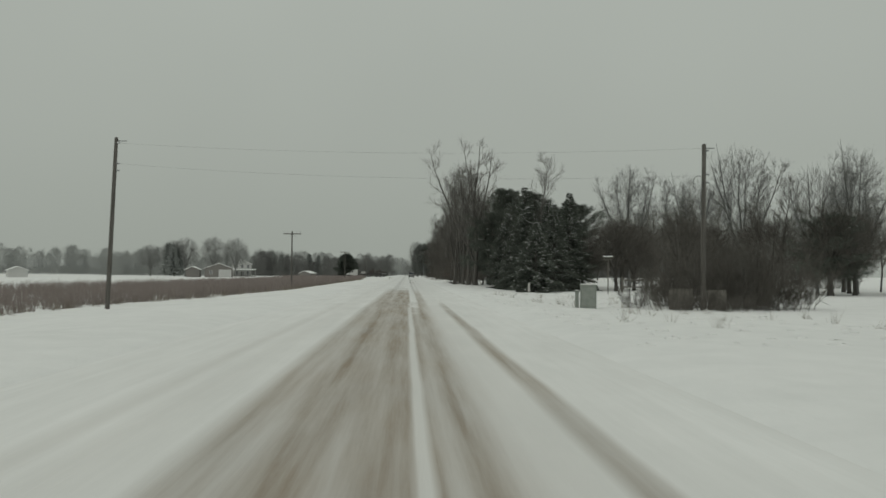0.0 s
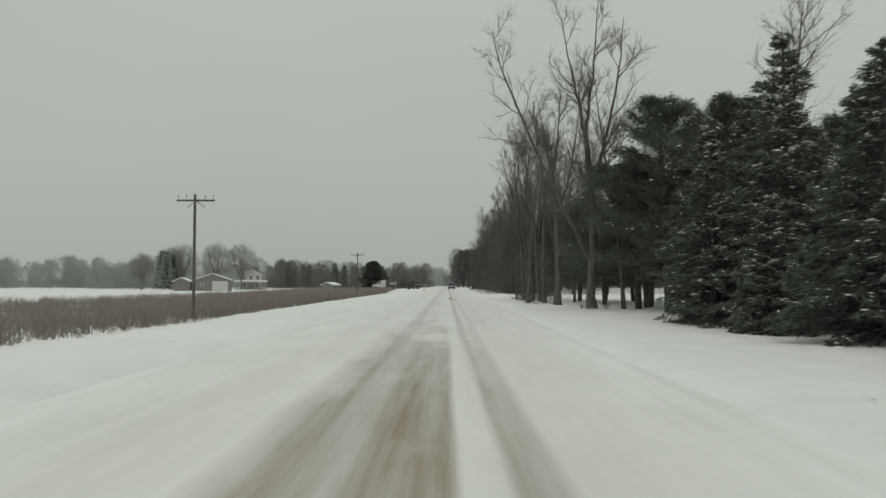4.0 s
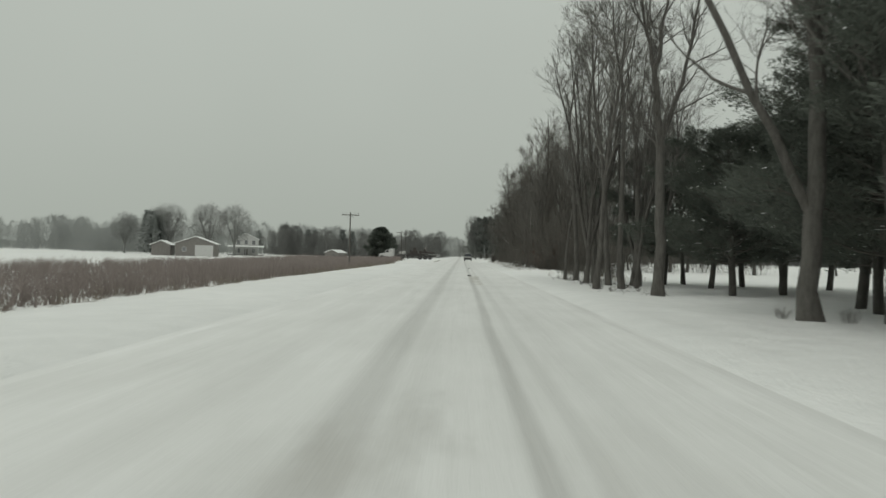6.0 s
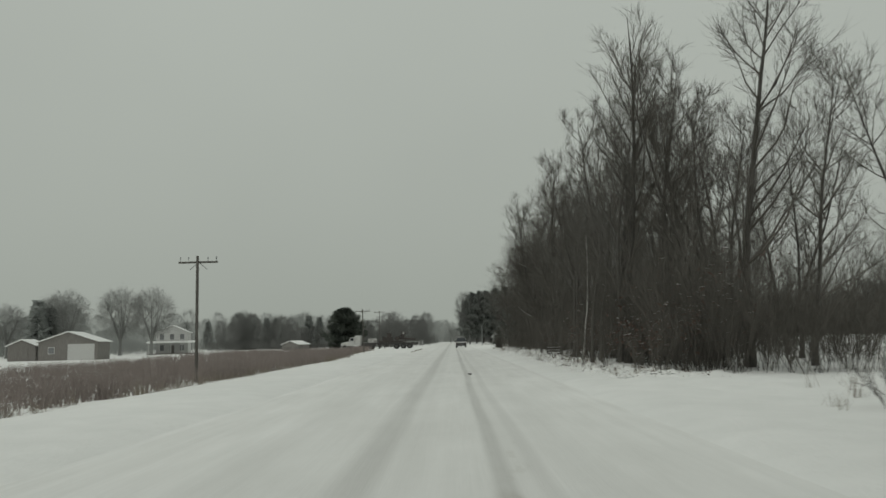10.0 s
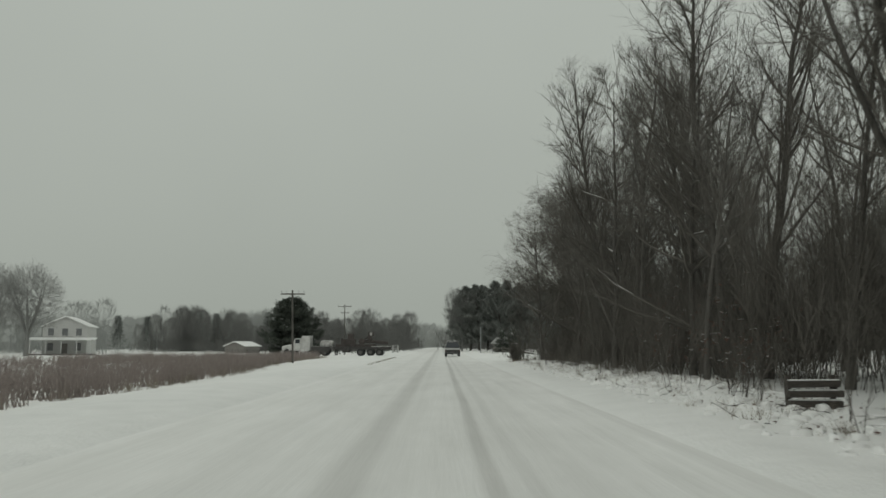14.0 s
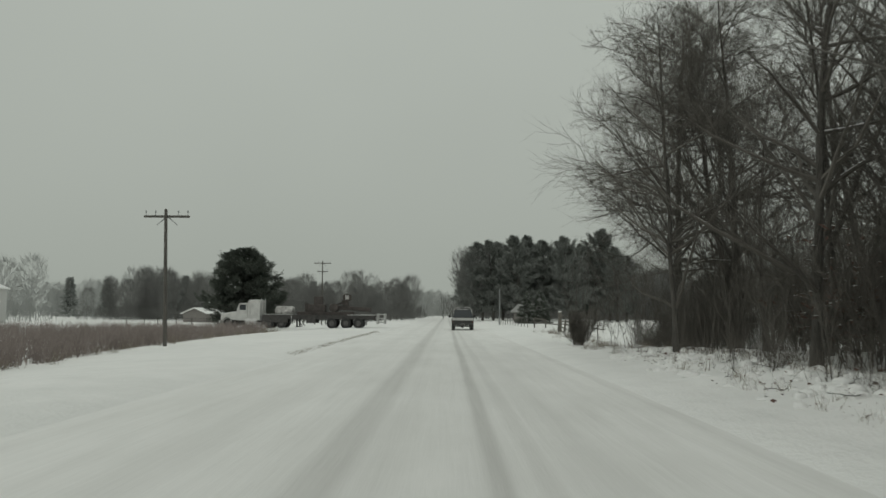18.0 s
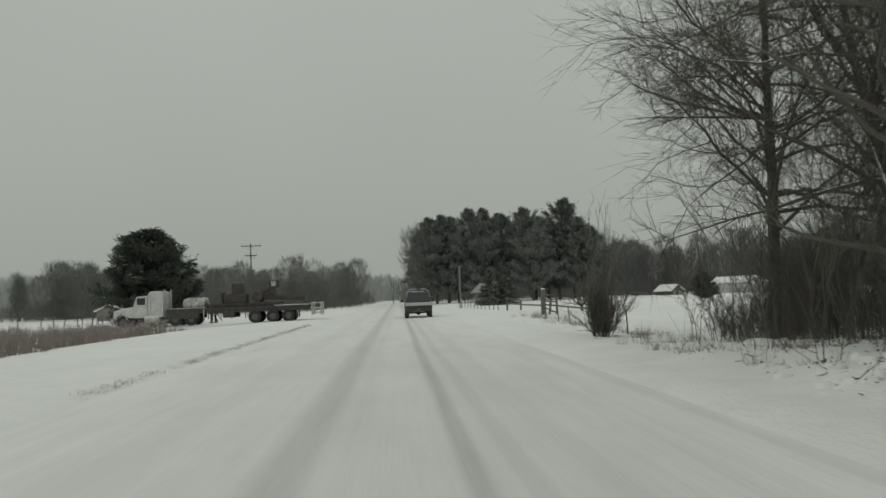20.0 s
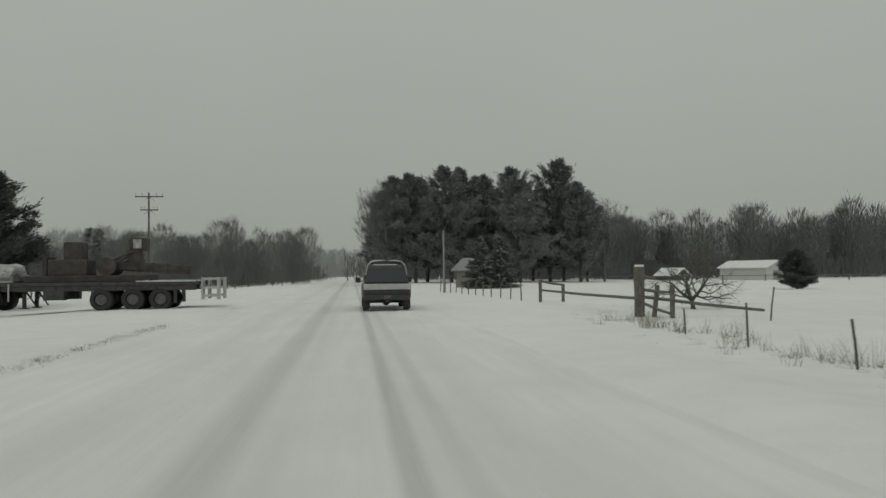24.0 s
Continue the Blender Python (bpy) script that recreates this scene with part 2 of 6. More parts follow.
def box_bm(sx, sy, sz, at=(0, 0, 0), bevel=0.0, bm=None, turn=(0, 0, 0)):
    """A bevelled box centred at a place."""
    bm = bm or bmesh.new()
    m = pose(*at, *turn) @ Matrix.Diagonal((sx, sy, sz, 1))
    geo = bmesh.ops.create_cube(bm, size=1.0, matrix=m)
    if bevel:
        edges = list({e for v in geo["verts"] for e in v.link_edges})
        bmesh.ops.bevel(bm, geom=edges, offset=bevel, segments=2, affect='EDGES', profile=0.6)
    return bm


def cyl_bm(r0, r1, depth, m, seg=12, bm=None):
    bm = bm or bmesh.new()
    bmesh.ops.create_cone(bm, cap_ends=True, segments=seg, radius1=r0, radius2=r1, depth=depth, matrix=m)
    return bm


class Tubes:
    """Collects tapered tubes along point chains into one mesh."""

    def __init__(self):
        self.v, self.f, self.n = [], [], 0

    def add(self, pts, rad, sides=3):
        pts = np.asarray(pts, float)
        rad = np.asarray(rad, float)
        n = len(pts)
        d = np.gradient(pts, axis=0)
        d /= np.linalg.norm(d, axis=1)[:, None] + 1e-9
        ref = np.array([1.0, 0, 0]) if abs(d[0, 0]) < 0.8 else np.array([0, 1.0, 0])
        a = np.cross(d, ref)
        a /= np.linalg.norm(a, axis=1)[:, None] + 1e-9
        b = np.cross(d, a)
        ang = np.arange(sides) * 2 * np.pi / sides
        ring = pts[:, None] + rad[:, None, None] * (a[:, None] * np.cos(ang)[None, :, None] + b[:, None] * np.sin(ang)[None, :, None])
        self.v.append(ring.reshape(-1, 3))
        i = np.arange(n - 1)[:, None] * sides
        j = np.arange(sides)[None]
        k = (j + 1) % sides
        q = np.stack([i + j, i + k, i + sides + k, i + sides + j], -1).reshape(-1, 4) + self.n
        self.f.append(q)
        self.n += n * sides

    def quads(self, centre, u, w):
        """Many flat quads at once: centre, half-length and half-width vectors."""
        m = len(centre)
        v = np.stack([centre - u - w * 0.5, centre - u * 0.2 + w, centre + u + w * 0.15, centre + u * 0.1 - w], 1).reshape(-1, 3)
        self.v.append(v)
        self.f.append(np.arange(m * 4).reshape(m, 4) + self.n)
        self.n += m * 4

    def spikes(self, base, tip, rad):
        """Many thin three-sided cones at once."""
        base, tip = np.asarray(base, float), np.asarray(tip, float)
        m = len(base)
        d = tip - base
        a = np.cross(d, np.array([0.31, 0.77, 0.55]))
        a = a / (np.linalg.norm(a, axis=1)[:, None] + 1e-9)
        b = np.cross(d, a)
        b = b / (np.linalg.norm(b, axis=1)[:, None] + 1e-9)
        r = np.broadcast_to(np.asarray(rad, float).reshape(-1, 1), (m, 1))
        v = np.stack([base + a * r, base - a * r * 0.5 + b * r * 0.87, base - a * r * 0.5 - b * r * 0.87, tip], 1).reshape(-1, 3)
        i = np.arange(m)[:, None] * 4 + self.n
        f = np.concatenate([i + np.array([[0, 1, 3]]), i + np.array([[1, 2, 3]]), i + np.array([[2, 0, 3]])])
        self.v.append(v)
        self.f.append(f)
        self.n += m * 4

    def make(self, name, material, parent=None, label="", smooth=False):
        return mesh_part(name, np.concatenate(self.v), [q for f in self.f for q in f.tolist()], material, parent, label, smooth)


def unit(v):
    return v / (np.linalg.norm(v) + 1e-9)


def chain(rng, p, d, length, n, wander, lift, droop=0.0):
    """A wandering line of points; lift bends it upwards."""
    pts = [p]
    step = length / (n - 1)
    for i in range(n - 1):
        d = unit(d + rng.normal(0, wander, 3) + np.array([0, 0, lift - droop * i / n]))
        pts.append(pts[-1] + d * step)
    return np.array(pts)


def side_dir(rng, d, angle):
    """A direction at that angle from d, round it by chance."""
    a = unit(np.cross(d, rng.normal(0, 1, 3)))
    return unit(d * math.cos(angle) + a * math.sin(angle))


def bare_tree_mesh(seed, height, radius, stems=1, fork=0.3, lean=0.05, limbs=18, subs=7, twigs=4, spread=0.9, start=0.3, lift=0.10, limb_len=0.38, droop=0.0, wander=0.13, slim=1.0, vee=0.42, plan=()):
    """Three meshes of a leafless tree: stems, limbs, twigs."""
    rng = np.random.default_rng(seed)
    st, li, tw = Tubes(), Tubes(), Tubes()
    base_d = unit(np.array([rng.normal(0, lean), rng.normal(0, lean), 1.0]))
    mains = []
    for way, r0, r1 in plan:
        way = np.array(way, float)
        u = np.linspace(0, 1, 12) * (len(way) - 1)
        pts = np.stack([np.interp(u, np.arange(len(way)), way[:, k]) for k in range(3)], -1)
        pts[1:-1] = (pts[:-2] + 2 * pts[1:-1] + pts[2:]) / 4 + rng.normal(0, 0.05, (10, 3))
        rad = np.linspace(r0, r1, 12)
        if way[0][2] < 0.1:
            rad[0] *= 1.4
        mains.append((pts, rad))
    if plan:
        stems = len(plan)
    elif stems == 1:
        pts = chain(rng, np.zeros(3), base_d, height, 14, 0.05, 0.06)
        rad = radius * (1 - np.linspace(0, 1, 14)) ** 0.85 + 0.012
        rad[0] *= 1.35
        mains.append((pts, rad))
    else:
        low = chain(rng, np.zeros(3), base_d, height * fork, 6, 0.04, 0.05)
        rad = radius * np.linspace(1, 0.78, 6)
        rad[0] *= 1.35
        st.add(low, rad, 9)
        for k in range(stems):
            az = 2 * math.pi * (k + rng.uniform(-0.25, 0.25)) / stems
            d = unit(np.array([math.cos(az) * vee, math.sin(az) * vee, 1.0]))
            h = height * (1 - fork) * rng.uniform(0.78, 1.05)
            pts = chain(rng, low[-1] - np.array([0, 0, 0.1]), d, h, 12, 0.04, 0.04)
            mains.append((pts, radius * 0.62 * (1 - np.linspace(0, 1, 12)) ** 0.9 + 0.012))
    for pts, rad in mains:
        st.add(pts, rad, 8)
        n = len(pts)
        total = np.linalg.norm(np.diff(pts, axis=0), axis=1).sum()
        for _ in range(max(4, limbs // len(mains))):
            u = start + (0.97 - start) * rng.random() ** 0.9 if stems == 1 else rng.uniform(0.62 if plan and pts[0][2] < 0.1 else 0.1, 0.97)
            i = min(int(u * (n - 1)), n - 2)
            fr = u * (n - 1) - i
            p = pts[i] * (1 - fr) + pts[i + 1] * fr
            r = rad[i] * (1 - fr) + rad[i + 1] * fr
            d = side_dir(rng, unit(pts[i + 1] - pts[i]), spread * rng.uniform(0.7, 1.25))
            ln = total * limb_len * (0.30 + 0.72 * (1.0 - u)) * rng.uniform(0.65, 1.2) + 0.6
            lp = chain(rng, p, d, ln, 7, wander, lift, droop)
            lr = slim * min(r * 0.6, 0.02 + ln * 0.012) * (1 - np.linspace(0, 1, 7)) ** 0.8 + 0.007
            li.add(lp, lr, 5)
            for _ in range(subs):
                v = rng.uniform(0.2, 1.0)
                j = min(int(v * 6), 5)
                q = lp[j] + (lp[j + 1] - lp[j]) * (v * 6 - j)
                d2 = side_dir(rng, unit(lp[j + 1] - lp[j]), rng.uniform(0.4, 0.95))
                l2 = ln * rng.uniform(0.25, 0.5) * (1.15 - 0.5 * v)
                sp = chain(rng, q, d2, l2, 5, wander + 0.04, lift, droop)
                li.add(sp, np.linspace(min(lr[j] * 0.6, 0.016), 0.0055, 5), 3)
                w = rng.uniform(0.1, 1.0, twigs)
                k = np.minimum((w * 4).astype(int), 3)
                seg = sp[k + 1] - sp[k]
                q2 = sp[k] + seg * (w * 4 - k)[:, None]
                ax = seg / (np.linalg.norm(seg, axis=1)[:, None] + 1e-9)
                rd = rng.normal(0, 1, (twigs, 3))
                rd /= np.linalg.norm(rd, axis=1)[:, None]
                d3 = ax + rd * rng.uniform(0.35, 0.9, (twigs, 1)) + np.array([0, 0, lift * 1.5 - droop * 0.5])
                d3 /= np.linalg.norm(d3, axis=1)[:, None]
                l3 = (l2 * 0.40 + 0.42) * rng.uniform(0.5, 1.3, (twigs, 1))
                tw.spikes(q2, q2 + d3 * l3, 0.0062)
                for v3 in (0.35, 0.65):
                    rd = rng.normal(0, 1, (twigs, 3))
                    d4 = d3 + rd * 0.45
                    q3 = q2 + d3 * l3 * v3
                    tw.spikes(q3, q3 + d4 * l3 * 0.55, 0.0045)
    return st, li, tw


def make_bare(name, tubes, bark, twig, label, category="tree", group="", snowy=0.0):
    ob = empty(name, 0, 0, 0, 0, label, category, group)
    st, li, tw = tubes
    st.make("trunk", bark, ob, smooth=True)
    sn = Tubes()
    if snowy:
        rng = np.random.default_rng(st.n)
        for v in li.v:
            if len(v) == 35:
                ring = v.reshape(7, 5, 3)
                mid = ring.mean(1)
                d = unit(mid[-1] - mid[0])
                if abs(d[2]) < 0.6 and rng.random() < snowy:
                    r = np.linalg.norm(ring[:, 0] - mid, axis=1)
                    a = int(rng.integers(0, 4))
                    b = min(7, a + int(rng.integers(2, 4)))
                    sn.add(mid[a:b] + np.array([0, 0, 1.0]) * r[a:b, None] * 0.75, r[a:b] * 0.45 + 0.002, 4)
    li.v, li.f = li.v + tw.v, li.f + [f + li.n for f in tw.f]
    li.make("crown", twig, ob)
    if sn.n:
        tagged(sn.make("snow_cover", CLUMP_SNOW, ob, "thin lines of snow along the limbs"), kind="stuff")
    return ob


def spruce_mesh(seed, height, width, tiers=26, clear=0.04, snowy=1.0):
    """Trunk, boughs, needles and snow of a cone-shaped spruce."""
    rng = np.random.default_rng(seed)
    tr, bo, ne, sn = Tubes(), Tubes(), Tubes(), Tubes()
    tr.add(np.array([[0, 0, -0.1], [0, 0, height * 0.5], [0, 0, height * 0.98]]), [height * 0.018, height * 0.011, 0.02], 8)
    for i in range(tiers):
        u = i / (tiers - 1)
        z0 = height * (clear + (0.96 - clear) * u ** 0.95)
        count = max(4, int(11 - 6 * u))
        for k in range(count):
            az = rng.uniform(0, 2 * math.pi)
            ln = width * (1.02 - u) ** 0.85 * rng.uniform(0.72, 1.12) + 0.15
            d = np.array([math.cos(az), math.sin(az), 0.10 + 0.6 * u - 0.25 * (1 - u)])
            bp = chain(rng, np.array([0, 0, z0]), unit(d), ln, 5, 0.06, 0.0, 0.12)
            bo.add(bp, np.linspace(0.03 * (1.1 - u), 0.006, 5), 3)
            m = int(44 + 96 * ln / width)
            w = rng.uniform(0.12, 1.0, m) ** 0.8
            j = np.minimum((w * 4).astype(int), 3)
            q = bp[j] + (bp[j + 1] - bp[j]) * (w * 4 - j)[:, None]
            out = unit(bp[-1] - bp[0])
            sd = np.cross(out, [0, 0, 1.0])
            lat = rng.normal(0, 1, m)[:, None]
            half = ln * 0.24 * (1.15 - w)[:, None] + 0.05
            c = q + sd * lat * half * 0.6 - np.array([0, 0, 1.0]) * np.abs(lat) * half * 0.28 + rng.normal(0, 0.05, (m, 3))
            u1 = out * rng.uniform(0.07, 0.16, (m, 1)) + sd * lat * 0.07 + rng.normal(0, 0.035, (m, 3)) - np.array([0, 0, 0.05])
            w1 = np.cross(u1, rng.normal(0, 1, (m, 3)))
            w1 = w1 / (np.linalg.norm(w1, axis=1)[:, None] + 1e-9) * rng.uniform(0.016, 0.032, (m, 1))
            ne.quads(c, u1, w1)
            ms = rng.poisson(11.0 * snowy * (0.45 + u * 0.35) + 0.1)
            if ms:
                s = rng.choice(m, min(ms, m), replace=False)
                us = sd * rng.uniform(0.05, 0.17, (len(s), 1)) * rng.choice([-1.0, 1.0], (len(s), 1)) + out * rng.normal(0, 0.03, (len(s), 1)) - np.array([0, 0, 1.0]) * rng.uniform(0.0, 0.03, (len(s), 1))
                ws_ = (out * 0.6 - np.array([0, 0, 0.8])) * rng.uniform(0.006, 0.018, (len(s), 1)) + rng.normal(0, 0.004, (len(s), 3))
                sn.quads(c[s] + out * 0.05 + np.array([0, 0, 0.05]), us, ws_)
    return tr, bo, ne, sn


def make_conifer(name, tubes, label, needle=None, group=""):
    ob = empty(name, 0, 0, 0, 0, label, "tree", group)
    tr, bo, ne, sn = tubes
    tr.make("trunk", BARK, ob, smooth=True)
    bo.make("bough_frame", TWIG, ob)
    ne.make("crown", needle or NEEDLE, ob)
    if sn.n:
        tagged(sn.make("snow_cover", CLUMP_SNOW, ob, "white snow lying on the boughs"), kind="stuff")
    return ob


def pine_mesh(seed, height, width, clear=0.25, limbs=70, radius=0.2, snowy=0.3, taper=1.5, leaves=46, fine=1.0, lobes=0.22, puff=0.6, rise=0.2, blade=0.03):
    """A pine: bare lower trunk, level limbs turned up at the tips, flat sprays of needles, lobed outline."""
    rng = np.random.default_rng(seed)
    tr, bo, ne, sn = Tubes(), Tubes(), Tubes(), Tubes()
    tp = chain(rng, np.zeros(3), np.array([0, 0, 1.0]), height * 0.97, 10, 0.03, 0.06)
    rad = radius * (1 - np.linspace(0, 0.95, 10)) ** 0.7
    tr.add(tp, rad, 9)
    ph = rng.uniform(0, 6.28, 3)

    def spray(tip, out, size):
        m = leaves
        side = np.cross(out, [0, 0, 1.0])
        a, b = rng.normal(0, 1, (m, 1)), rng.normal(0, 1, (m, 1))
        c = tip + out * a * size * 0.85 + side * b * size + np.array([0, 0, 1.0]) * (rng.normal(0, puff, (m, 1)) - 0.15 * np.abs(b)) * size
        u1 = (out * rng.uniform(0.3, 1.0, (m, 1)) + side * b * 0.5 + np.array([0, 0, 1.0]) * rng.uniform(-0.1, 0.75, (m, 1))) * 0.075 * fine
        w1 = np.cross(u1, rng.normal(0, 1, (m, 3)))
        w1 = w1 / (np.linalg.norm(w1, axis=1)[:, None] + 1e-9) * rng.uniform(0.55, 1.1, (m, 1)) * blade
        ne.quads(c, u1, w1)
        if rng.random() < snowy:
            us = side * rng.normal(0, 0.08, (3, 1)) + out * rng.normal(0, 0.03, (3, 1))
            sn.quads(tip + rng.normal(0, size * 0.5, (3, 3)) * np.array([1, 1, 0.2]) + out * size * 0.5 + np.array([0, 0, size * 0.3]), us, (out * 0.7 - np.array([0, 0, 0.7])) * rng.uniform(0.012, 0.03, (3, 1)))

    for i in range(limbs):
        u = (i + rng.uniform(0, 1)) / limbs
        a = (clear + (0.985 - clear) * u) * 9
        j = min(int(a), 8)
        p = tp[j] + (tp[j + 1] - tp[j]) * (a - j)
        az = i * 2.4 + rng.normal(0, 0.35)
        prof = min(1.0, (1 - u) * taper) ** 0.75 * (0.72 + 0.28 * min(1.0, u * 5))
        prof *= 1 + lobes * (math.sin(u * 19 + ph[0]) + math.sin(az * 2 + u * 9 + ph[1]))
        ln = max(width * prof * rng.uniform(0.72, 1.1), 0.05) + 0.3
        out = np.array([math.cos(az), math.sin(az), 0.0])
        lp = chain(rng, p, unit(out + np.array([0, 0, rise * rng.uniform(-0.4, 1.6) + 0.6 * u * u])), ln, 6, 0.08, 0.07)
        bo.add(lp, np.linspace(min(0.014 + 0.011 * ln, 0.055), 0.010, 6), 4)
        for _ in range(int(7 + 3.8 * ln)):
            w = 1 - 0.78 * rng.random() ** 1.4
            k = min(int(w * 5), 4)
            q = lp[k] + (lp[k + 1] - lp[k]) * (w * 5 - k)
            d = unit(out + np.cross(out, [0, 0, 1.0]) * rng.normal(0, 0.75) + np.array([0, 0, rng.uniform(-0.25, 0.75)]))
            tip = q + d * ln * rng.uniform(0.05, 0.24)
            bo.add(np.array([q, tip]), [0.011, 0.005], 3)
            spray(tip, unit(d * np.array([1, 1, 0.4])), rng.uniform(0.17, 0.27) * (0.8 + 0.05 * width))
    for z in np.linspace(0.93, 1.0, 6):
        spray(tp[-1] * z, unit(np.array([rng.normal(), rng.normal(), 1.2])), 0.14)
    return tr, bo, ne, sn


def thicken(tubes, seed, centre, size, count, length, rad):
    """Adds a rounded cloud of short fine twigs to a crown."""
    rng = np.random.default_rng(seed)
    d = rng.normal(0, 1, (count, 3))
    d /= np.linalg.norm(d, axis=1)[:, None]
    c = np.array(centre) + d * np.array(size) * (0.35 + 0.65 * rng.random((count, 1)) ** 0.6)
    t = c + d * length + rng.normal(0, length * 0.5, (count, 3)) + np.array([0, 0, length * 0.3])
    tubes[2].spikes(c, t, rad)
    q = c + (t - c) * 0.4
    tubes[2].spikes(q, q + (t - c) * 0.5 + rng.normal(0, length * 0.4, (count, 3)), rad * 0.7)
    return tubes


def brush_mesh(seed, height, spread, stems=26, kids=9, lean=0.35, jitter=0.16, wander=0.09, thick=1.0, kid=1.0):
    """A leafless shrub: many thin stems from the ground."""
    rng = np.random.default_rng(seed)
    li, tw = Tubes(), Tubes()
    for _ in range(stems):
        az, r = rng.uniform(0, 2 * math.pi), spread * 0.5 * rng.random() ** 0.7
        p = np.array([math.cos(az) * r, math.sin(az) * r, -0.05])
        d = unit(np.array([math.cos(az) * lean + rng.normal(0, jitter), math.sin(az) * lean + rng.normal(0, jitter), 1.0]))
        ln = height * rng.uniform(0.5, 1.05)
        sp = chain(rng, p, d, ln, 6, wander, 0.02)
        li.add(sp, np.linspace((0.013 + 0.004 * height * rng.random()) * thick, 0.004, 6), 3)
        v = rng.uniform(0.15, 1.0, kids)
        j = np.minimum((v * 5).astype(int), 4)
        seg = sp[j + 1] - sp[j]
        q = sp[j] + seg * (v * 5 - j)[:, None]
        ax = seg / np.linalg.norm(seg, axis=1)[:, None]
        d3 = ax + rng.normal(0, 0.42, (kids, 3)) + np.array([0, 0, 0.1])
        l3 = ln * kid * rng.uniform(0.12, 0.34, (kids, 1))
        tw.spikes(q, q + d3 * l3, 0.0075)
        for v3 in (0.35, 0.7):
            q3 = q + d3 * l3 * v3
            tw.spikes(q3, q3 + (d3 + rng.normal(0, 0.5, (kids, 3))) * l3 * 0.5, 0.0055)
    return li, tw


def make_brush(name, tubes, material, label, group="", split=False):
    """A shrub; split gives every stem a mesh of its own."""
    li, tw = tubes
    ob = empty(name, 0, 0, 0, 0, label, "shrub", group)
    if split:
        for v in li.v:
            one = Tubes()
            one.add(v.reshape(-1, 3, 3).mean(1), np.linalg.norm(v.reshape(-1, 3, 3)[:, 0] - v.reshape(-1, 3, 3).mean(1), axis=1), 4)
            one.make("stem", material, ob)
    else:
        tagged(li.make("stem_mass", material, ob), kind="stuff")
    tagged(tw.make("twig_crown", material, ob), kind="stuff")
    return ob


def place(proto, spots, used):
    """First spot moves the prototype itself, the rest are copies."""
    for x, y, turn, sc in spots:
        m = pose(x, y, ground_z(x, y) - 0.03, 0, 0, turn)
        if proto.name not in used:
            used.add(proto.name)
            proto.matrix_basis = m @ Matrix.Diagonal((sc, sc, sc, 1))
        else:
            ob = copy_thing(proto, m)
            ob.scale = (sc, sc, sc)


USED = set()


# ---- ground and road ----
def smooth(a, b, x):
    t = min(max((x - a) / (b - a), 0.0), 1.0)
    return t * t * (3 - 2 * t)


def ground_z(x, y):
    """Height of the snow surface."""
    near = 1 - smooth(150, 500, abs(x)) * 0.7
    z = 0.10 * noise.noise((x * 0.05, y * 0.05, 0.3)) + 0.05 * noise.noise((x * 0.22, y * 0.16, 1.7))
    z += 0.03 * noise.noise((x * 0.7, y * 0.45, 4.1))
    off = max(-5.0 - x, x - 3.4, 0.0)
    if x > 0 and 150 < y < 252:
        z += 0.16 * abs(noise.noise((x * 0.9, y * 0.8, 6.6))) * smooth(1.0, 2.5, off) * (1 - smooth(5, 8, off))
    z *= smooth(0.0, 3.0, off) * near
    rough = (1 - smooth(12, 22, off)) * smooth(0.6, 2.0, off)
    z += rough * (0.045 * noise.noise((x * 0.75, y * 0.55, 21.0)) + 0.03 * noise.noise((x * 1.5, y * 1.1, 23.0)))
    if x > 0 and 95 < y < 160:
        z -= 0.15 * smooth(1.0, 4.0, off) * smooth(98, 108, y) * (1 - smooth(140, 156, y))
    if 4 < x < 16 and 150 < y < 252:
        z += 0.11 * noise.noise((x * 1.6, y * 1.3, 12.6)) * smooth(1.4, 2.6, off)
    z += 0.12 * smooth(0.0, 1.2, off) * (1 - 0.3 * smooth(3, 8, off))
    if x < 0:
        far = smooth(225, 246, y)
        z -= (0.42 * smooth(3, 8.5, off) + 0.15 * smooth(8, 16, off)) * (1 - far) + 0.35 * smooth(6, 13, off) * far
    if y > 175 and x > 0:
        z += 0.22 * smooth(1.2, 4.0, off) * smooth(185, 205, y) * (1 - smooth(232, 244, y))
    if y > 238 and x > 0:
        k = smooth(238, 246, y) * smooth(1.5, 3.5, off)
        level = -0.05 + 0.20 * smooth(262, 272, y) + 0.15 * smooth(272, 283, y) - 0.25 * smooth(283, 350, y) * smooth(8, 45, off)
        z = z * (1 - k) + k * (level + 0.05 * noise.noise((x * 0.4, y * 0.3, 5.1)) + 0.025 * noise.noise((x * 1.7, y * 1.3, 8.1)))
    return z - 0.06 * (1 - smooth(0.0, 0.4, off))


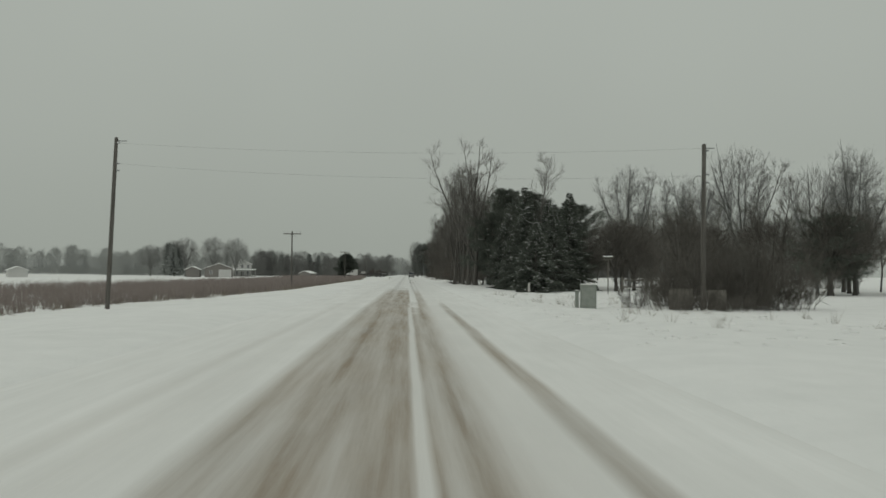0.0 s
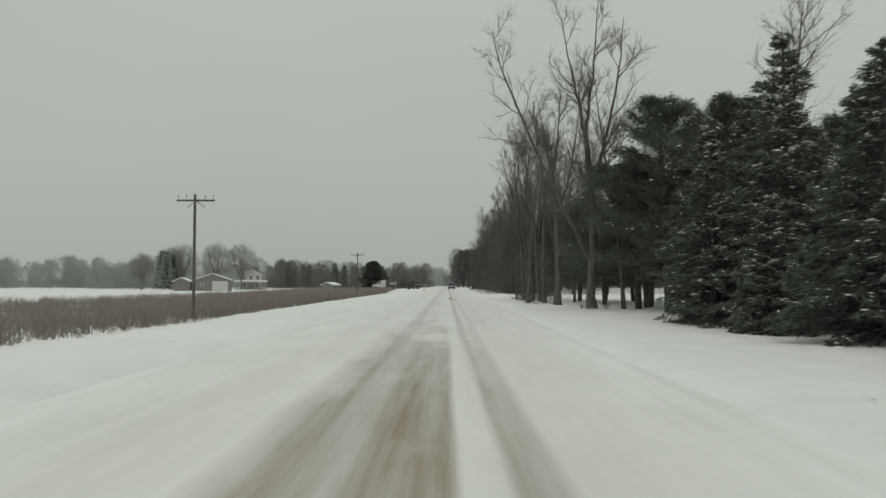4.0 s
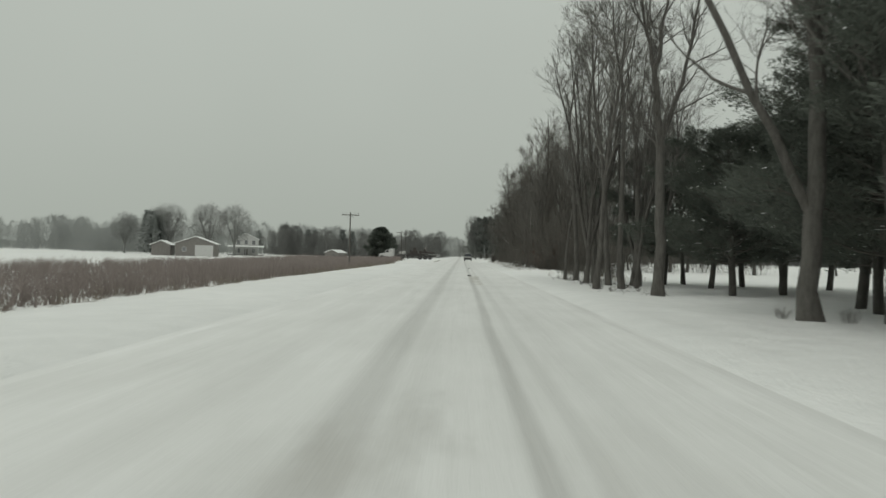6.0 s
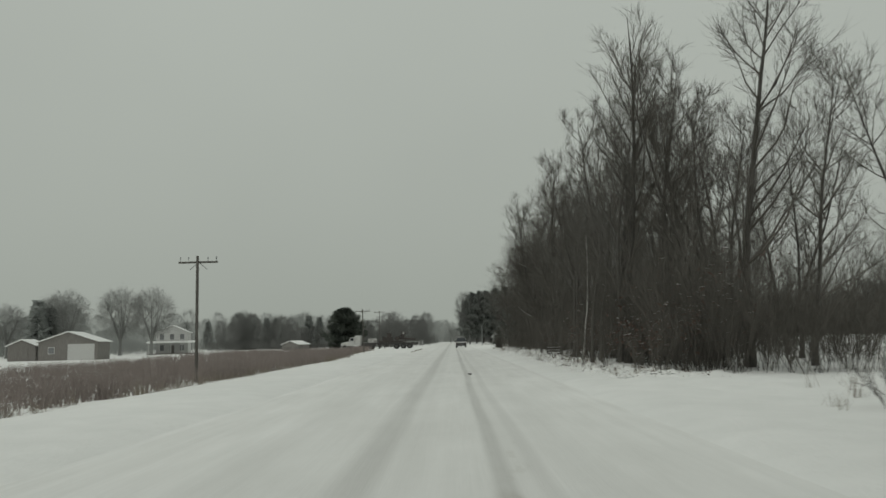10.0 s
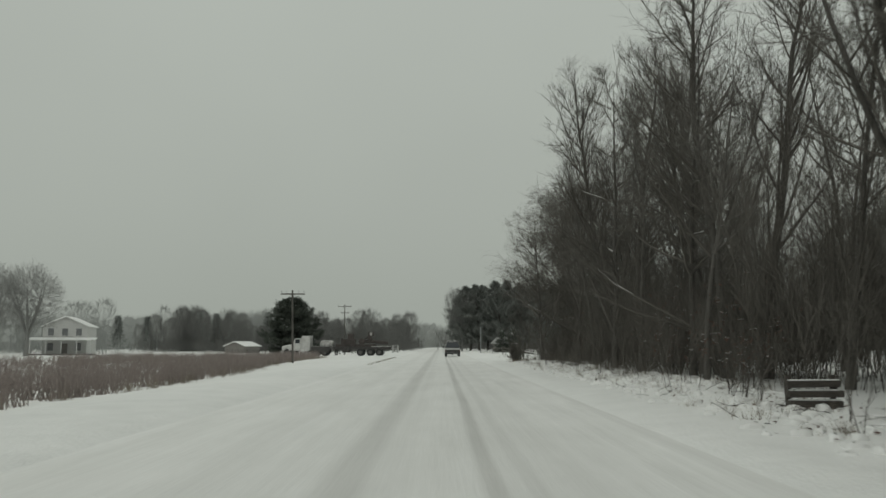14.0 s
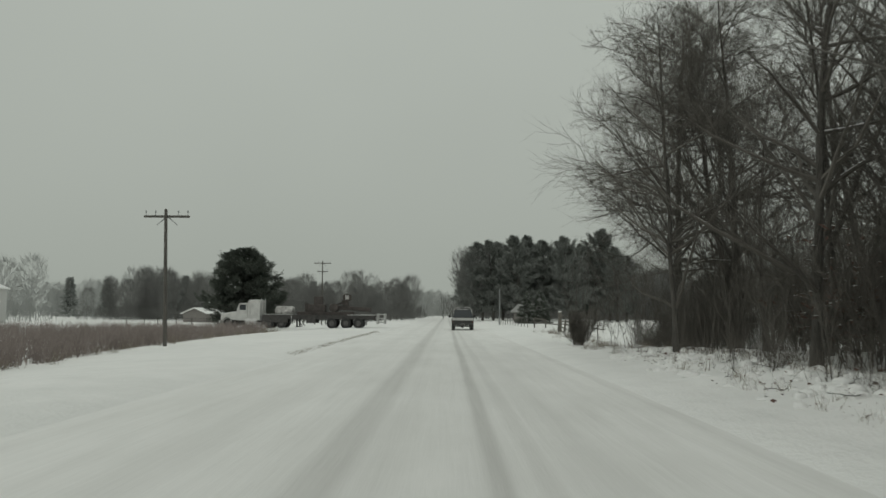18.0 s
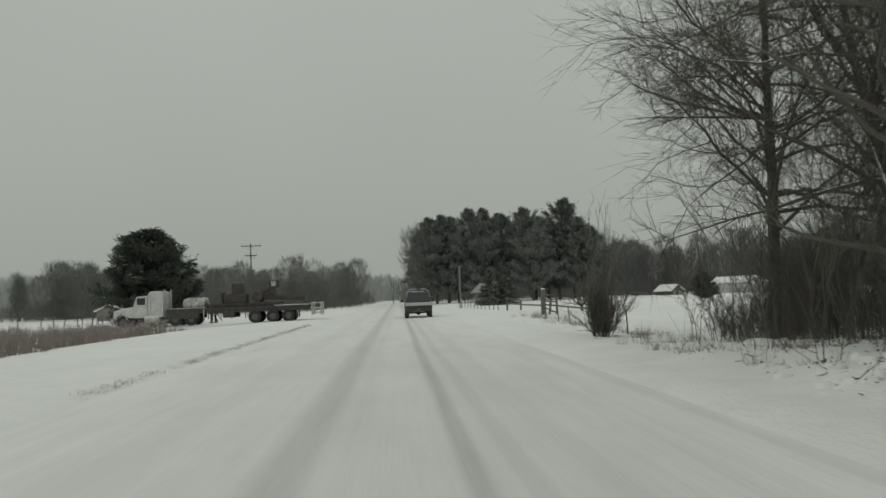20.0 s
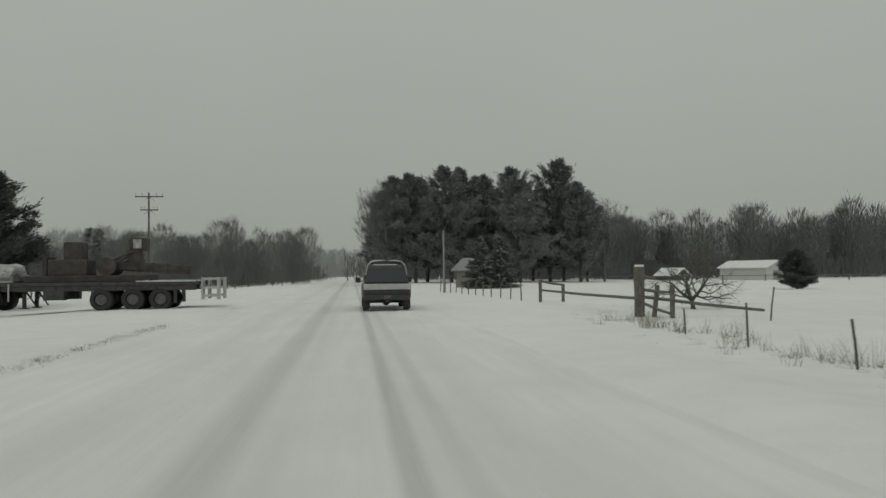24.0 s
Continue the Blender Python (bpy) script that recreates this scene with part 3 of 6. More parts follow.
def build_ground():
    xs = [-4000, -2200, -1200, -700, -420, -260, -170, -120, -90, -70, -55]
    xs += [-45 + i * 1.5 for i in range(17)] + [-19.5 + 0.5 * i for i in range(29)] + [-5.1, -4.9, -3.5, -1.5, 1.0, 3.0, 3.3, 3.5, 3.8]
    xs += [4.0 + 0.22 * i for i in range(28)] + [10.3 + 0.5 * i for i in range(17)] + [19 + i * 1.5 for i in range(20)]
    xs += [50, 60, 75, 95, 125, 170, 260, 420, 700, 1200, 2200, 4000]
    ys = [-3000, -1200, -400, -150, -60, -25] + [-12 + 1.0 * i for i in range(352)]
    ys = sorted(ys + [150.5 + i for i in range(102)])
    ys += [342 + 4 * i for i in range(16)] + [410, 440, 480, 540, 640, 800, 1100, 1600, 2500, 4000]
    verts = [(x, y, ground_z(x, y)) for y in ys for x in xs]
    w = len(xs)
    faces = [(j * w + i, j * w + i + 1, (j + 1) * w + i + 1, (j + 1) * w + i) for j in range(len(ys) - 1) for i in range(w - 1)]
    ob = mesh_part("ground", verts, faces, SNOW, smooth=True)
    tagged(ob, "flat snow-covered verge and fields under fresh powder", "ground", kind="structure")
    xr = [-5.3 + 0.11 * i for i in range(83)]
    yr_ = [-40, -20] + [-12 + 1.0 * i for i in range(352)] + [350, 370, 400, 450, 520, 620, 760]

    def rut(x, y):
        z = 0.012 * noise.noise((x * 2.2, y * 0.09, 2.0)) + 0.008 * noise.noise((x * 5, y * 0.5, 7.0))
        for c, wd, dp in ((-0.85, 0.30, 0.030), (0.70, 0.26, 0.030), (-1.6, 0.2, 0.012), (1.76, 0.12, 0.018), (-3.0, 0.3, 0.02)):
            z -= dp * math.exp(-((x - c) / wd) ** 2)
        edge = max(-4.6 - x, x - 3.0, 0)
        return z + 0.03 - 0.13 * smooth(0, 0.65, edge) * 0.9 + 0.10 * smooth(0, 0.5, edge)

    verts = [(x, y, rut(x, y)) for y in yr_ for x in xr]
    w = len(xr)
    faces = [(j * w + i, j * w + i + 1, (j + 1) * w + i + 1, (j + 1) * w + i) for j in range(len(yr_) - 1) for i in range(w - 1)]
    ob = mesh_part("road", verts, faces, ROAD, smooth=True)
    tagged(ob, "straight country road under packed snow with brown wheel tracks", "road", kind="structure")


build_ground()


# ---- trees and shrubs ----
rnd = random.Random(5)


def spots(n, x0, x1, y0, y1, s0=0.85, s1=1.15, gap=1.5):
    out = []
    tries = 0
    while len(out) < n and tries < n * 40:
        tries += 1
        x, y = rnd.uniform(x0, x1), rnd.uniform(y0, y1)
        if all((x - a) ** 2 + (y - b) ** 2 > gap * gap for a, b, _, _ in out):
            out.append((x, y, rnd.uniform(0, 360), rnd.uniform(s0, s1)))
    return out


# roadside spruces
SPRUCE = [make_conifer("spruce_tree", spruce_mesh(s, h, w, t, snowy=q), "dark green spruce with snow-dusted boughs at the roadside", group="roadside spruces")
          for s, h, w, t, q in ((1, 10.5, 3.0, 30, 1.0), (2, 9.0, 2.9, 28, 1.3), (3, 6.0, 2.3, 22, 1.5))]
place(SPRUCE[0], [(11.8, 79, 0, 1.0), (13.5, 86.5, 70, 0.95), (12.4, 66.5, 130, 0.72), (14.5, 70, 30, 0.85)], USED)
place(SPRUCE[1], [(10.8, 71, 0, 0.85), (10.8, 84, 200, 0.9), (15.5, 74.5, 40, 1.0), (16.5, 82, 10, 1.05), (13.6, 76, 80, 0.95), (9.8, 80.5, 300, 0.75)], USED)
place(SPRUCE[2], [(10.4, 63.5, 0, 0.95), (9.9, 75.5, 90, 0.7)], USED)

PINE = [make_conifer("pine_tree", pine_mesh(s, h, w, c, n, r, q, 2.2, 58, 1.35, 0.22, 0.6, 0.2, 0.018), lab, group="roadside pines") for s, h, w, c, n, r, q, lab in
        ((11, 12.0, 3.4, 0.15, 104, 0.20, 0.10, "dark pine with a bare lower trunk and snow-flecked crown"),
         (12, 10.5, 4.0, 0.17, 84, 0.24, 0.07, "broad dark pine with low spreading limbs"),
         (13, 9.0, 3.4, 0.19, 72, 0.2, 0.06, "rounded dark pine standing in snow"))]
place(PINE[0], [(11.9, 94, 0, 1.0), (15.0, 92, 80, 0.95), (13.0, 103, 10, 0.85)], USED)
place(PINE[1], [(11.4, 98.4, 30, 0.85), (12.9, 116, 60, 0.78), (15.9, 117.5, 100, 0.82), (19.0, 110, 0, 1.0), (18.5, 124, 200, 1.0)], USED)
place(PINE[2], [(14.2, 106.5, 0, 1.0), (15.0, 126, 40, 0.9), (13.4, 131, 90, 1.1), (17.5, 98, 60, 1.1), (22, 117, 10, 1.1), (19, 132, 200, 1.0), (18, 88, 20, 1.05), (23, 128, 70, 1.0)], USED)

# tall leafless trees by the road
# a trunk that throws a long leaning stem low down, a second limb higher and then a fork
UPPER = [([(0, 0, -0.1), (0.02, 0, 3), (0, 0.1, 7.2), (-0.3, 0.2, 10.2)], 0.27, 0.15),
         ([(-0.3, 0.2, 10.2), (-0.8, 0.5, 13), (-1.6, 0.8, 17.5)], 0.12, 0.015), ([(-0.3, 0.2, 10.2), (0.05, 0, 13), (0.4, -0.3, 17.8)], 0.12, 0.015),
         ([(0, 0.1, 7.2), (0.8, 0, 9.5), (1.5, -0.2, 13), (1.9, -0.3, 17)], 0.14, 0.015)]
LEANER = [([(-0.05, 0, 2.6), (-1.25, 0.2, 5.2), (-3.0, 0.5, 9.2), (-5.0, 0.7, 13.5), (-5.7, 0.8, 16.5)], 0.14, 0.015)]
GREYTWIG = varied("pale_grey_twigs", (0.085, 0.080, 0.072), (0.19, 0.18, 0.165), 0.95, 0.3)
PALETRUNK = mottled("pale_grey_bark", (0.062, 0.058, 0.052), (0.145, 0.137, 0.124), 2.5, 0.95, bump=0.8, stretch=(3, 3, 0.6), fine=14)
TALL = [make_bare("bare_tree", bare_tree_mesh(*a, **k), PALETRUNK, GREYTWIG, lab, group="tall roadside trees") for a, k, lab in
        (((21, 17, 0.27, 5, 0.4, 0.03, 60, 6, 6, 0.75), dict(plan=UPPER + LEANER, limb_len=0.26, slim=0.75), "tall leafless cottonwood with a long leaning stem"),
         ((22, 16.8, 0.17, 7, 0.12, 0.04, 56, 6, 6, 0.5), dict(limb_len=0.25, slim=0.6, vee=0.30, lift=0.10, wander=0.08), "leafless multi-stemmed grey tree beside the road"),
         ((23, 17.6, 0.17, 1, 0.3, 0.03, 26, 6, 6, 0.8), dict(start=0.36, lift=0.08, limb_len=0.30, slim=0.7, wander=0.08), "tall straight leafless tree with fine twigs"),
         ((24, 15.5, 0.14, 1, 0.3, 0.10, 26, 6, 6, 0.85), dict(start=0.36, lift=0.07, limb_len=0.34, slim=0.7, wander=0.08), "leaning leafless roadside tree with fine twigs"),
         ((25, 17, 0.25, 4, 0.4, 0.03, 54, 6, 6, 0.75), dict(plan=UPPER, limb_len=0.27, slim=0.75), "tall leafless cottonwood forking into grey stems"))]
place(TALL[0], [(8.5, 97.5, 0, 1.0)], USED)
place(TALL[1], [(7.9, 128.7, 100, 1.05), (10.8, 128.5, 200, 0.9)], USED)
place(TALL[2], [(7.1, 120.2, 110, 0.9), (8.75, 121.6, 230, 1.0), (8.8, 125.8, 300, 0.95), (8.6, 129.9, 10, 1.0), (8.15, 134.8, 0, 0.95), (14.5, 85.5, 50, 0.78)], USED)
place(TALL[3], [(10.2, 97.0, 200, 0.85), (7.5, 135.9, 30, 0.72), (9.8, 122.7, 0, 0.75), (15, 132, 90, 0.95), (12.2, 126.8, 30, 0.8)], USED)
place(TALL[4], [(8.75, 113.6, 0, 0.97), (10.6, 126.2, 60, 0.85)], USED)

# woodland on the east side
WOOD = [make_bare("woodland_tree", bare_tree_mesh(*a, slim=0.7, wander=0.09), BARK, TWIG, "slender leafless woodland tree in a dense stand", group="woodland trees", snowy=0.3) for a in
        ((31, 15, 0.15, 1, 0.3, 0.04, 34, 6, 7, 0.75, 0.16, 0.12, 0.28), (32, 16, 0.16, 1, 0.3, 0.04, 34, 6, 7, 0.7, 0.25, 0.13, 0.28),
         (33, 13.5, 0.13, 2, 0.25, 0.05, 34, 6, 7, 0.75, 0.15, 0.12, 0.30), (34, 11.5, 0.10, 1, 0.3, 0.06, 30, 6, 7, 0.85, 0.10, 0.10, 0.34))]
ws = spots(25, 13, 32, 162, 246, 1.0, 1.3, 2.8) + spots(17, 9.2, 13, 163, 224, 0.95, 1.25, 2.3) + spots(5, 10.5, 13, 225, 240, 0.8, 1.0, 2.2)
for i in range(4):
    place(WOOD[i], ws[i::4], USED)
# trees closing the open field behind the roadside trunks
ws = spots(20, 42, 62, 128, 200, 0.9, 1.15, 3.0)
for i in range(4):
    place(WOOD[i], ws[i::4], USED)
EDGE = make_bare("bare_tree", bare_tree_mesh(36, 15, 0.13, 1, 0.3, 0.03, 38, 7, 7, 1.1, 0.12, 0.05, 0.34, 0.05), BARK, TWIG,
                 "broad leafless tree with long level branches at the wood edge", group="wood-edge trees", snowy=0.35)
place(EDGE, [(7.3, 233, 0, 0.72), (8.9, 227, 120, 0.95), (8.8, 216, 200, 1.0), (9.6, 206, 80, 0.9)], USED)
LEVEL = make_bare("bare_tree", bare_tree_mesh(37, 14, 0.17, 1, 0.3, 0.02, 70, 11, 9, 1.35, 0.16, 0.04, 0.47, 0.10, 0.20, 0.6), BARK, TWIG,
                  "leafless tree with long drooping level branches", group="wood-edge trees", snowy=0.4)
place(LEVEL, [(10.5, 243.6, 0, 1.05), (11.0, 238, 140, 1.0)], USED)
BRUSH = [make_brush("brush", brush_mesh(s, h, w, n, k, 0.16, 0.14, 0.12, 0.42), TWIG, "tangle of leafless brown brush at the wood edge", "wood-edge brush") for s, h, w, n, k in
         ((41, 4.4, 2.8, 40, 20), (42, 3.0, 2.4, 36, 18), (43, 5.8, 3.0, 42, 20))]
bs = spots(70, 9.6, 15, 160, 240, 0.8, 1.25, 1.25) + spots(20, 9.0, 13, 235, 246, 0.35, 0.55, 0.9)
for i in range(3):
    place(BRUSH[i], bs[i::3], USED)
bs = spots(36, 14, 34, 160, 248, 1.0, 1.6, 2.2)
for i in range(3):
    place(BRUSH[i], bs[i::3], USED)
bs = spots(8, 8.8, 10.5, 240, 244, 0.3, 0.5, 0.8) + spots(10, 8.6, 12, 138, 146, 0.3, 0.5, 0.8)
place(BRUSH[1], bs, USED)
place(BRUSH[1], spots(18, 7.0, 9.6, 116, 138, 0.07, 0.16, 0.5) + [(8.0, 98.0, 0, 0.11), (9.2, 97.0, 90, 0.13)], USED)
# understory saplings that keep their dead leaves, flecked with snow
def leafy_sapling(seed):
    rng = np.random.default_rng(seed)
    li, tw = brush_mesh(seed, 3.4, 1.6, 16, 8, 0.45)
    ob = empty("leafy_sapling", 0, 0, 0, 0, "understory sapling holding reddish dead leaves and snow", "sapling", "leafy saplings")
    li.v, li.f = li.v + tw.v, li.f + [f + li.n for f in tw.f]
    li.make("stem_frame", TWIG, ob)
    tips = np.concatenate([v.reshape(-1, 4, 3)[:, 3] for v in tw.v])
    tips = tips[rng.choice(len(tips), 420)] + rng.normal(0, 0.05, (420, 3))
    lv, sn = Tubes(), Tubes()
    u1 = rng.normal(0, 0.045, (420, 3))
    w1 = np.cross(u1, rng.normal(0, 1, (420, 3)))
    w1 = w1 / (np.linalg.norm(w1, axis=1)[:, None] + 1e-9) * 0.032
    lv.quads(tips, u1, w1)
    lv.make("foliage", OAKLEAF, ob, "curled reddish-brown dead leaves")
    k = rng.choice(420, 150)
    us = rng.normal(0, 0.075, (150, 3)) * np.array([1, 1, 0.15])
    sn.quads(tips[k] + np.array([0, 0, 0.04]), us, np.cross(us, [0, 0, 1.0]) * 0.5)
    tagged(sn.make("snow_cover", CLUMP_SNOW, ob, "small clots of snow"), kind="stuff")
    return ob


LEAFY = leafy_sapling(91)
place(LEAFY, spots(14, 8.9, 12.5, 164, 188, 0.8, 1.3, 1.3) + spots(8, 9, 13, 190, 240, 0.7, 1.1, 2.0), USED)

# dark trunks and a pale birch at the wood edge
place(TALL[2], [(8.7, 172.2, 70, 0.7), (9.2, 174.2, 160, 0.8), (8.2, 184.6, 90, 0.6), (9.1, 211.5, 200, 0.7)], USED)
place(TALL[3], [(8.0, 176.3, 20, 0.75), (8.2, 174.9, 300, 0.65), (8.6, 201.5, 10, 0.7), (8.8, 221, 120, 0.75), (9.2, 189, 60, 0.8)], USED)
BIRCH = make_bare("birch_tree", bare_tree_mesh(38, 8.0, 0.055, 1, 0.3, 0.02, 14, 5, 5, 0.8, 0.5, 0.08, 0.28), PALE_BARK, TWIG, "thin pale-barked birch at the wood edge")
place(BIRCH, [(8.3, 181.0, 0, 1.0)], USED)
SAPLING = [make_brush("sapling", brush_mesh(s, h, w, n, 14, 0.05, 0.10, 0.10, 0.6), TWIG, "thin leafless sapling standing in lumpy snow", "wood-edge saplings") for s, h, w, n in ((101, 2.6, 0.5, 2), (102, 1.7, 0.8, 4), (103, 3.4, 0.6, 3))]
bs = spots(96, 6.3, 9.6, 158, 246, 0.7, 1.25, 0.75)
for i in range(3):
    place(SAPLING[i], bs[i::3], USED)

# bushy clump by the fence
def fence_bush():
    li, tw = brush_mesh(44, 1.75, 0.55, 60, 34, 0.10, 0.17, 0.16, 0.4, 0.95)
    ob = empty("bush", 0, 0, 0, 0, "dense leafless bush by the pasture fence", "shrub")
    tagged(li.make("stem_mass", TWIG, ob), kind="stuff")
    tagged(tw.make("twig_crown", TWIG, ob, "mass of fine twigs"), kind="stuff")
    return ob


place(fence_bush(), [(6.85, 248.6, 0, 1.0)], USED)
place(make_brush("sapling_clump", brush_mesh(45, 4.7, 0.8, 8, 14, 0.15, 0.04, 0.035, 0.85, 0.42), TWIG, "tall thin leafless saplings growing out of a bush", "", True), [(6.85, 248.9, 0, 1.0)], USED)
SMALLTREE = make_bare("small_tree", bare_tree_mesh(46, 1.9, 0.085, 5, 0.24, 0.04, 20, 4, 4, 1.05, limb_len=0.62, vee=1.3, lift=0.03, wander=0.2, slim=0.8), BARK, TWIG, "low spreading leafless fruit tree behind the gate fence")
place(SMALLTREE, [(12.3, 274.6, 0, 1.0)], USED)

# orchard and thicket at the start
ORCH = [make_bare("orchard_tree", thicken(bare_tree_mesh(*a), a[0], (0, 0, 4.0), (2.9, 2.9, 2.1), 1500, 0.6, 0.014), BARK, TWIG, "low broad leafless orchard tree with a dense dark crown", group="orchard trees") for a in
        ((51, 6.2, 0.17, 4, 0.28, 0.05, 36, 7, 6, 0.95, 0.2, 0.04, 0.5), (52, 7.0, 0.18, 5, 0.25, 0.05, 36, 7, 6, 0.9, 0.2, 0.06, 0.5))]
os_ = [(19, 71, 0, 1.0), (24, 68, 60, 0.95), (28, 74, 20, 1.0), (33, 70, 100, 1.05), (22, 80, 10, 1.1), (29, 84, 80, 1.1), (36, 80, 200, 1.1), (39, 68, 0, 1.0), (43, 76, 60, 1.1),
       (33, 60, 60, 0.95), (40, 59, 150, 1.0), (21.5, 74, 150, 0.9), (17, 76, 10, 0.85), (46, 66, 50, 1.0), (50, 74, 50, 1.1), (36, 62, 90, 0.95)]
for i in range(2):
    place(ORCH[i], os_[i::2], USED)
# background trees: haze is painted in through the paler twig colour
HAZED = [make_bare("bare_tree", thicken(bare_tree_mesh(*a, **k), a[0], (0, 0, a[1] * 0.62), (a[1] * 0.17, a[1] * 0.17, a[1] * 0.30), 1500, 0.7, 0.012), MID_TWIG, MID_TWIG,
                  "tall leafless tree behind the orchard, coloured grey with haze", group="rimed background trees") for a, k in
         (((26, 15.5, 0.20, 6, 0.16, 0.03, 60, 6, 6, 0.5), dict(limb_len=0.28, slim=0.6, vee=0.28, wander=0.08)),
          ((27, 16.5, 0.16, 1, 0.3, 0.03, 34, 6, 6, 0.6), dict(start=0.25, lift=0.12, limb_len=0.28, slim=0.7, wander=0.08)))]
place(HAZED[0], [(27, 95, 0, 1.0), (35, 95, 100, 0.92), (39, 90, 60, 1.12), (34, 64, 10, 0.72), (38.5, 66, 140, 0.85), (4.7, 352, 20, 0.95), (37, 360, 70, 0.85)], USED)
place(PINE[2], [(33, 60.5, 20, 0.72)], USED)
place(HAZED[1], [(50, 88, 0, 0.8), (31.5, 97, 20, 0.75)], USED)
place(WOOD[2], [(44, 70, 0, 0.7), (48, 78, 30, 0.75)], USED)
place(WOOD[0], [(55, 80, 0, 0.9), (47, 97, 90, 0.9), (60, 95, 30, 0.9)], USED)
THICK = [make_brush("thicket", brush_mesh(s, h, w, n, k, 0.4, thick=0.55), TWIG, "dark brown leafless thicket standing in snow", "roadside thicket") for s, h, w, n, k in ((47, 2.0, 2.0, 46, 18), (48, 2.9, 2.6, 46, 18))]
ts = spots(16, 12.2, 17.6, 34.4, 38.5, 0.6, 1.0, 1.0) + [(13.2, 32.0, 0, 0.3), (15.0, 33.2, 0, 0.4), (11.3, 32.2, 70, 0.34), (12.2, 32.3, 30, 0.4), (14.0, 32.6, 110, 0.32), (11.0, 33.6, 0, 0.45), (10.2, 35, 60, 0.5), (17.8, 35.5, 20, 0.45)]
for i in range(2):
    place(THICK[i], ts[i::2], USED)

bs = spots(20, 22, 60, 96, 112, 1.0, 1.6, 2.4)
for i in range(3):
    place(BRUSH[i], bs[i::3], USED)

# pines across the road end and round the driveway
# grove needles take the grey colour that imitates haze
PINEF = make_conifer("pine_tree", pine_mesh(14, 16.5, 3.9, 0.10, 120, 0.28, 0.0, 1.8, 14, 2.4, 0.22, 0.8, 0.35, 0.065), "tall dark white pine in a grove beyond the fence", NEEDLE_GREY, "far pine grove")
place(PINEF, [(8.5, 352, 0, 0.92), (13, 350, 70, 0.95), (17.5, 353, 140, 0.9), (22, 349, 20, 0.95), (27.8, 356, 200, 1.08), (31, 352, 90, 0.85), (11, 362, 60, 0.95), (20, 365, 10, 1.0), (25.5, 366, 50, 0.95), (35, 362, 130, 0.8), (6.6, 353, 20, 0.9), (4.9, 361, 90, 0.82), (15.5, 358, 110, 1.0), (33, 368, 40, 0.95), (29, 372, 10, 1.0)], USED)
BIGPINE = make_conifer("pine_tree", pine_mesh(15, 8.2, 3.35, 0.02, 210, 0.26, 0.05, 1.75, 26, 2.2, 0.10, 0.55, 0.4, 0.04), "broad bushy dark pine beside the driveway")
place(BIGPINE, [(-22.4, 296, 0, 1.09)], USED)
place(BIGPINE, [(29.6, 297, 30, 0.32)], USED)
place(SPRUCE[2], [(10.35, 310, 0, 0.7), (12.2, 311, 80, 0.72)], USED)

# far woods: haze painted into the twig colours, each stand one mass
def far_stand(name, seed, box, count, h0, h1, material, label, full=1.0):
    """A distant leafless wood: stems and overlapping crowns of short twigs."""
    rng = np.random.default_rng(seed)
    tb = Tubes()
    for _ in range(count):
        x, y = rng.uniform(box[0], box[1]), rng.uniform(box[2], box[3])
        h = rng.uniform(h0, h1) * (0.95 + 0.14 * math.sin(x * 0.05 + seed) + 0.14 * math.sin(x * 0.19 + y * 0.1))
        z = ground_z(x, y)
        tb.spikes([[x, y, z - 0.2]], [[x + rng.normal(0, 0.3), y, z + h]], 0.010 * h)
        k = full ** -0.6
        # limbs fanning upwards
        n = 9
        az = rng.uniform(0, 2 * np.pi, n)
        b = np.stack([x + 0 * az, y + 0 * az, z + h * rng.uniform(0.22, 0.6, n)], -1)
        tb.spikes(b, b + np.stack([np.cos(az) * 0.16, np.sin(az) * 0.16, rng.uniform(0.22, 0.36, n)], -1) * h, 0.0042 * h)
        # crown of fine upright twigs
        m = int(600 * full)
        az = rng.uniform(0, 2 * np.pi, m)
        c = rng.uniform(-1, 1, m)
        q = np.sqrt(1 - c * c) * (0.25 + 0.75 * rng.random(m) ** 0.5)
        w = h * rng.uniform(0.19, 0.27)
        p = np.stack([x + np.cos(az) * q * w, y + np.sin(az) * q * w, z + h * (0.58 + 0.33 * c)], -1)
        d = np.stack([np.cos(az) * 0.045, np.sin(az) * 0.045, 0.085 + 0.02 * c], -1) * h + rng.normal(0, 0.022 * h, (m, 3))
        tb.spikes(p, p + d, 0.0030 * h * k)
        # undergrowth
        m = int(220 * full)
        az, r = rng.uniform(0, 2 * np.pi, m), 0.36 * h * np.sqrt(rng.random(m))
        p = np.stack([x + np.cos(az) * r, y + np.sin(az) * r, z + h * 0.24 * rng.random(m)], -1)
        tb.spikes(p, p + np.stack([rng.normal(0, 0.03, m), rng.normal(0, 0.03, m), rng.uniform(0.08, 0.2, m)], -1) * h, 0.0040 * h * k)
    return tagged(tb.make(name, material), label, "trees", kind="stuff")


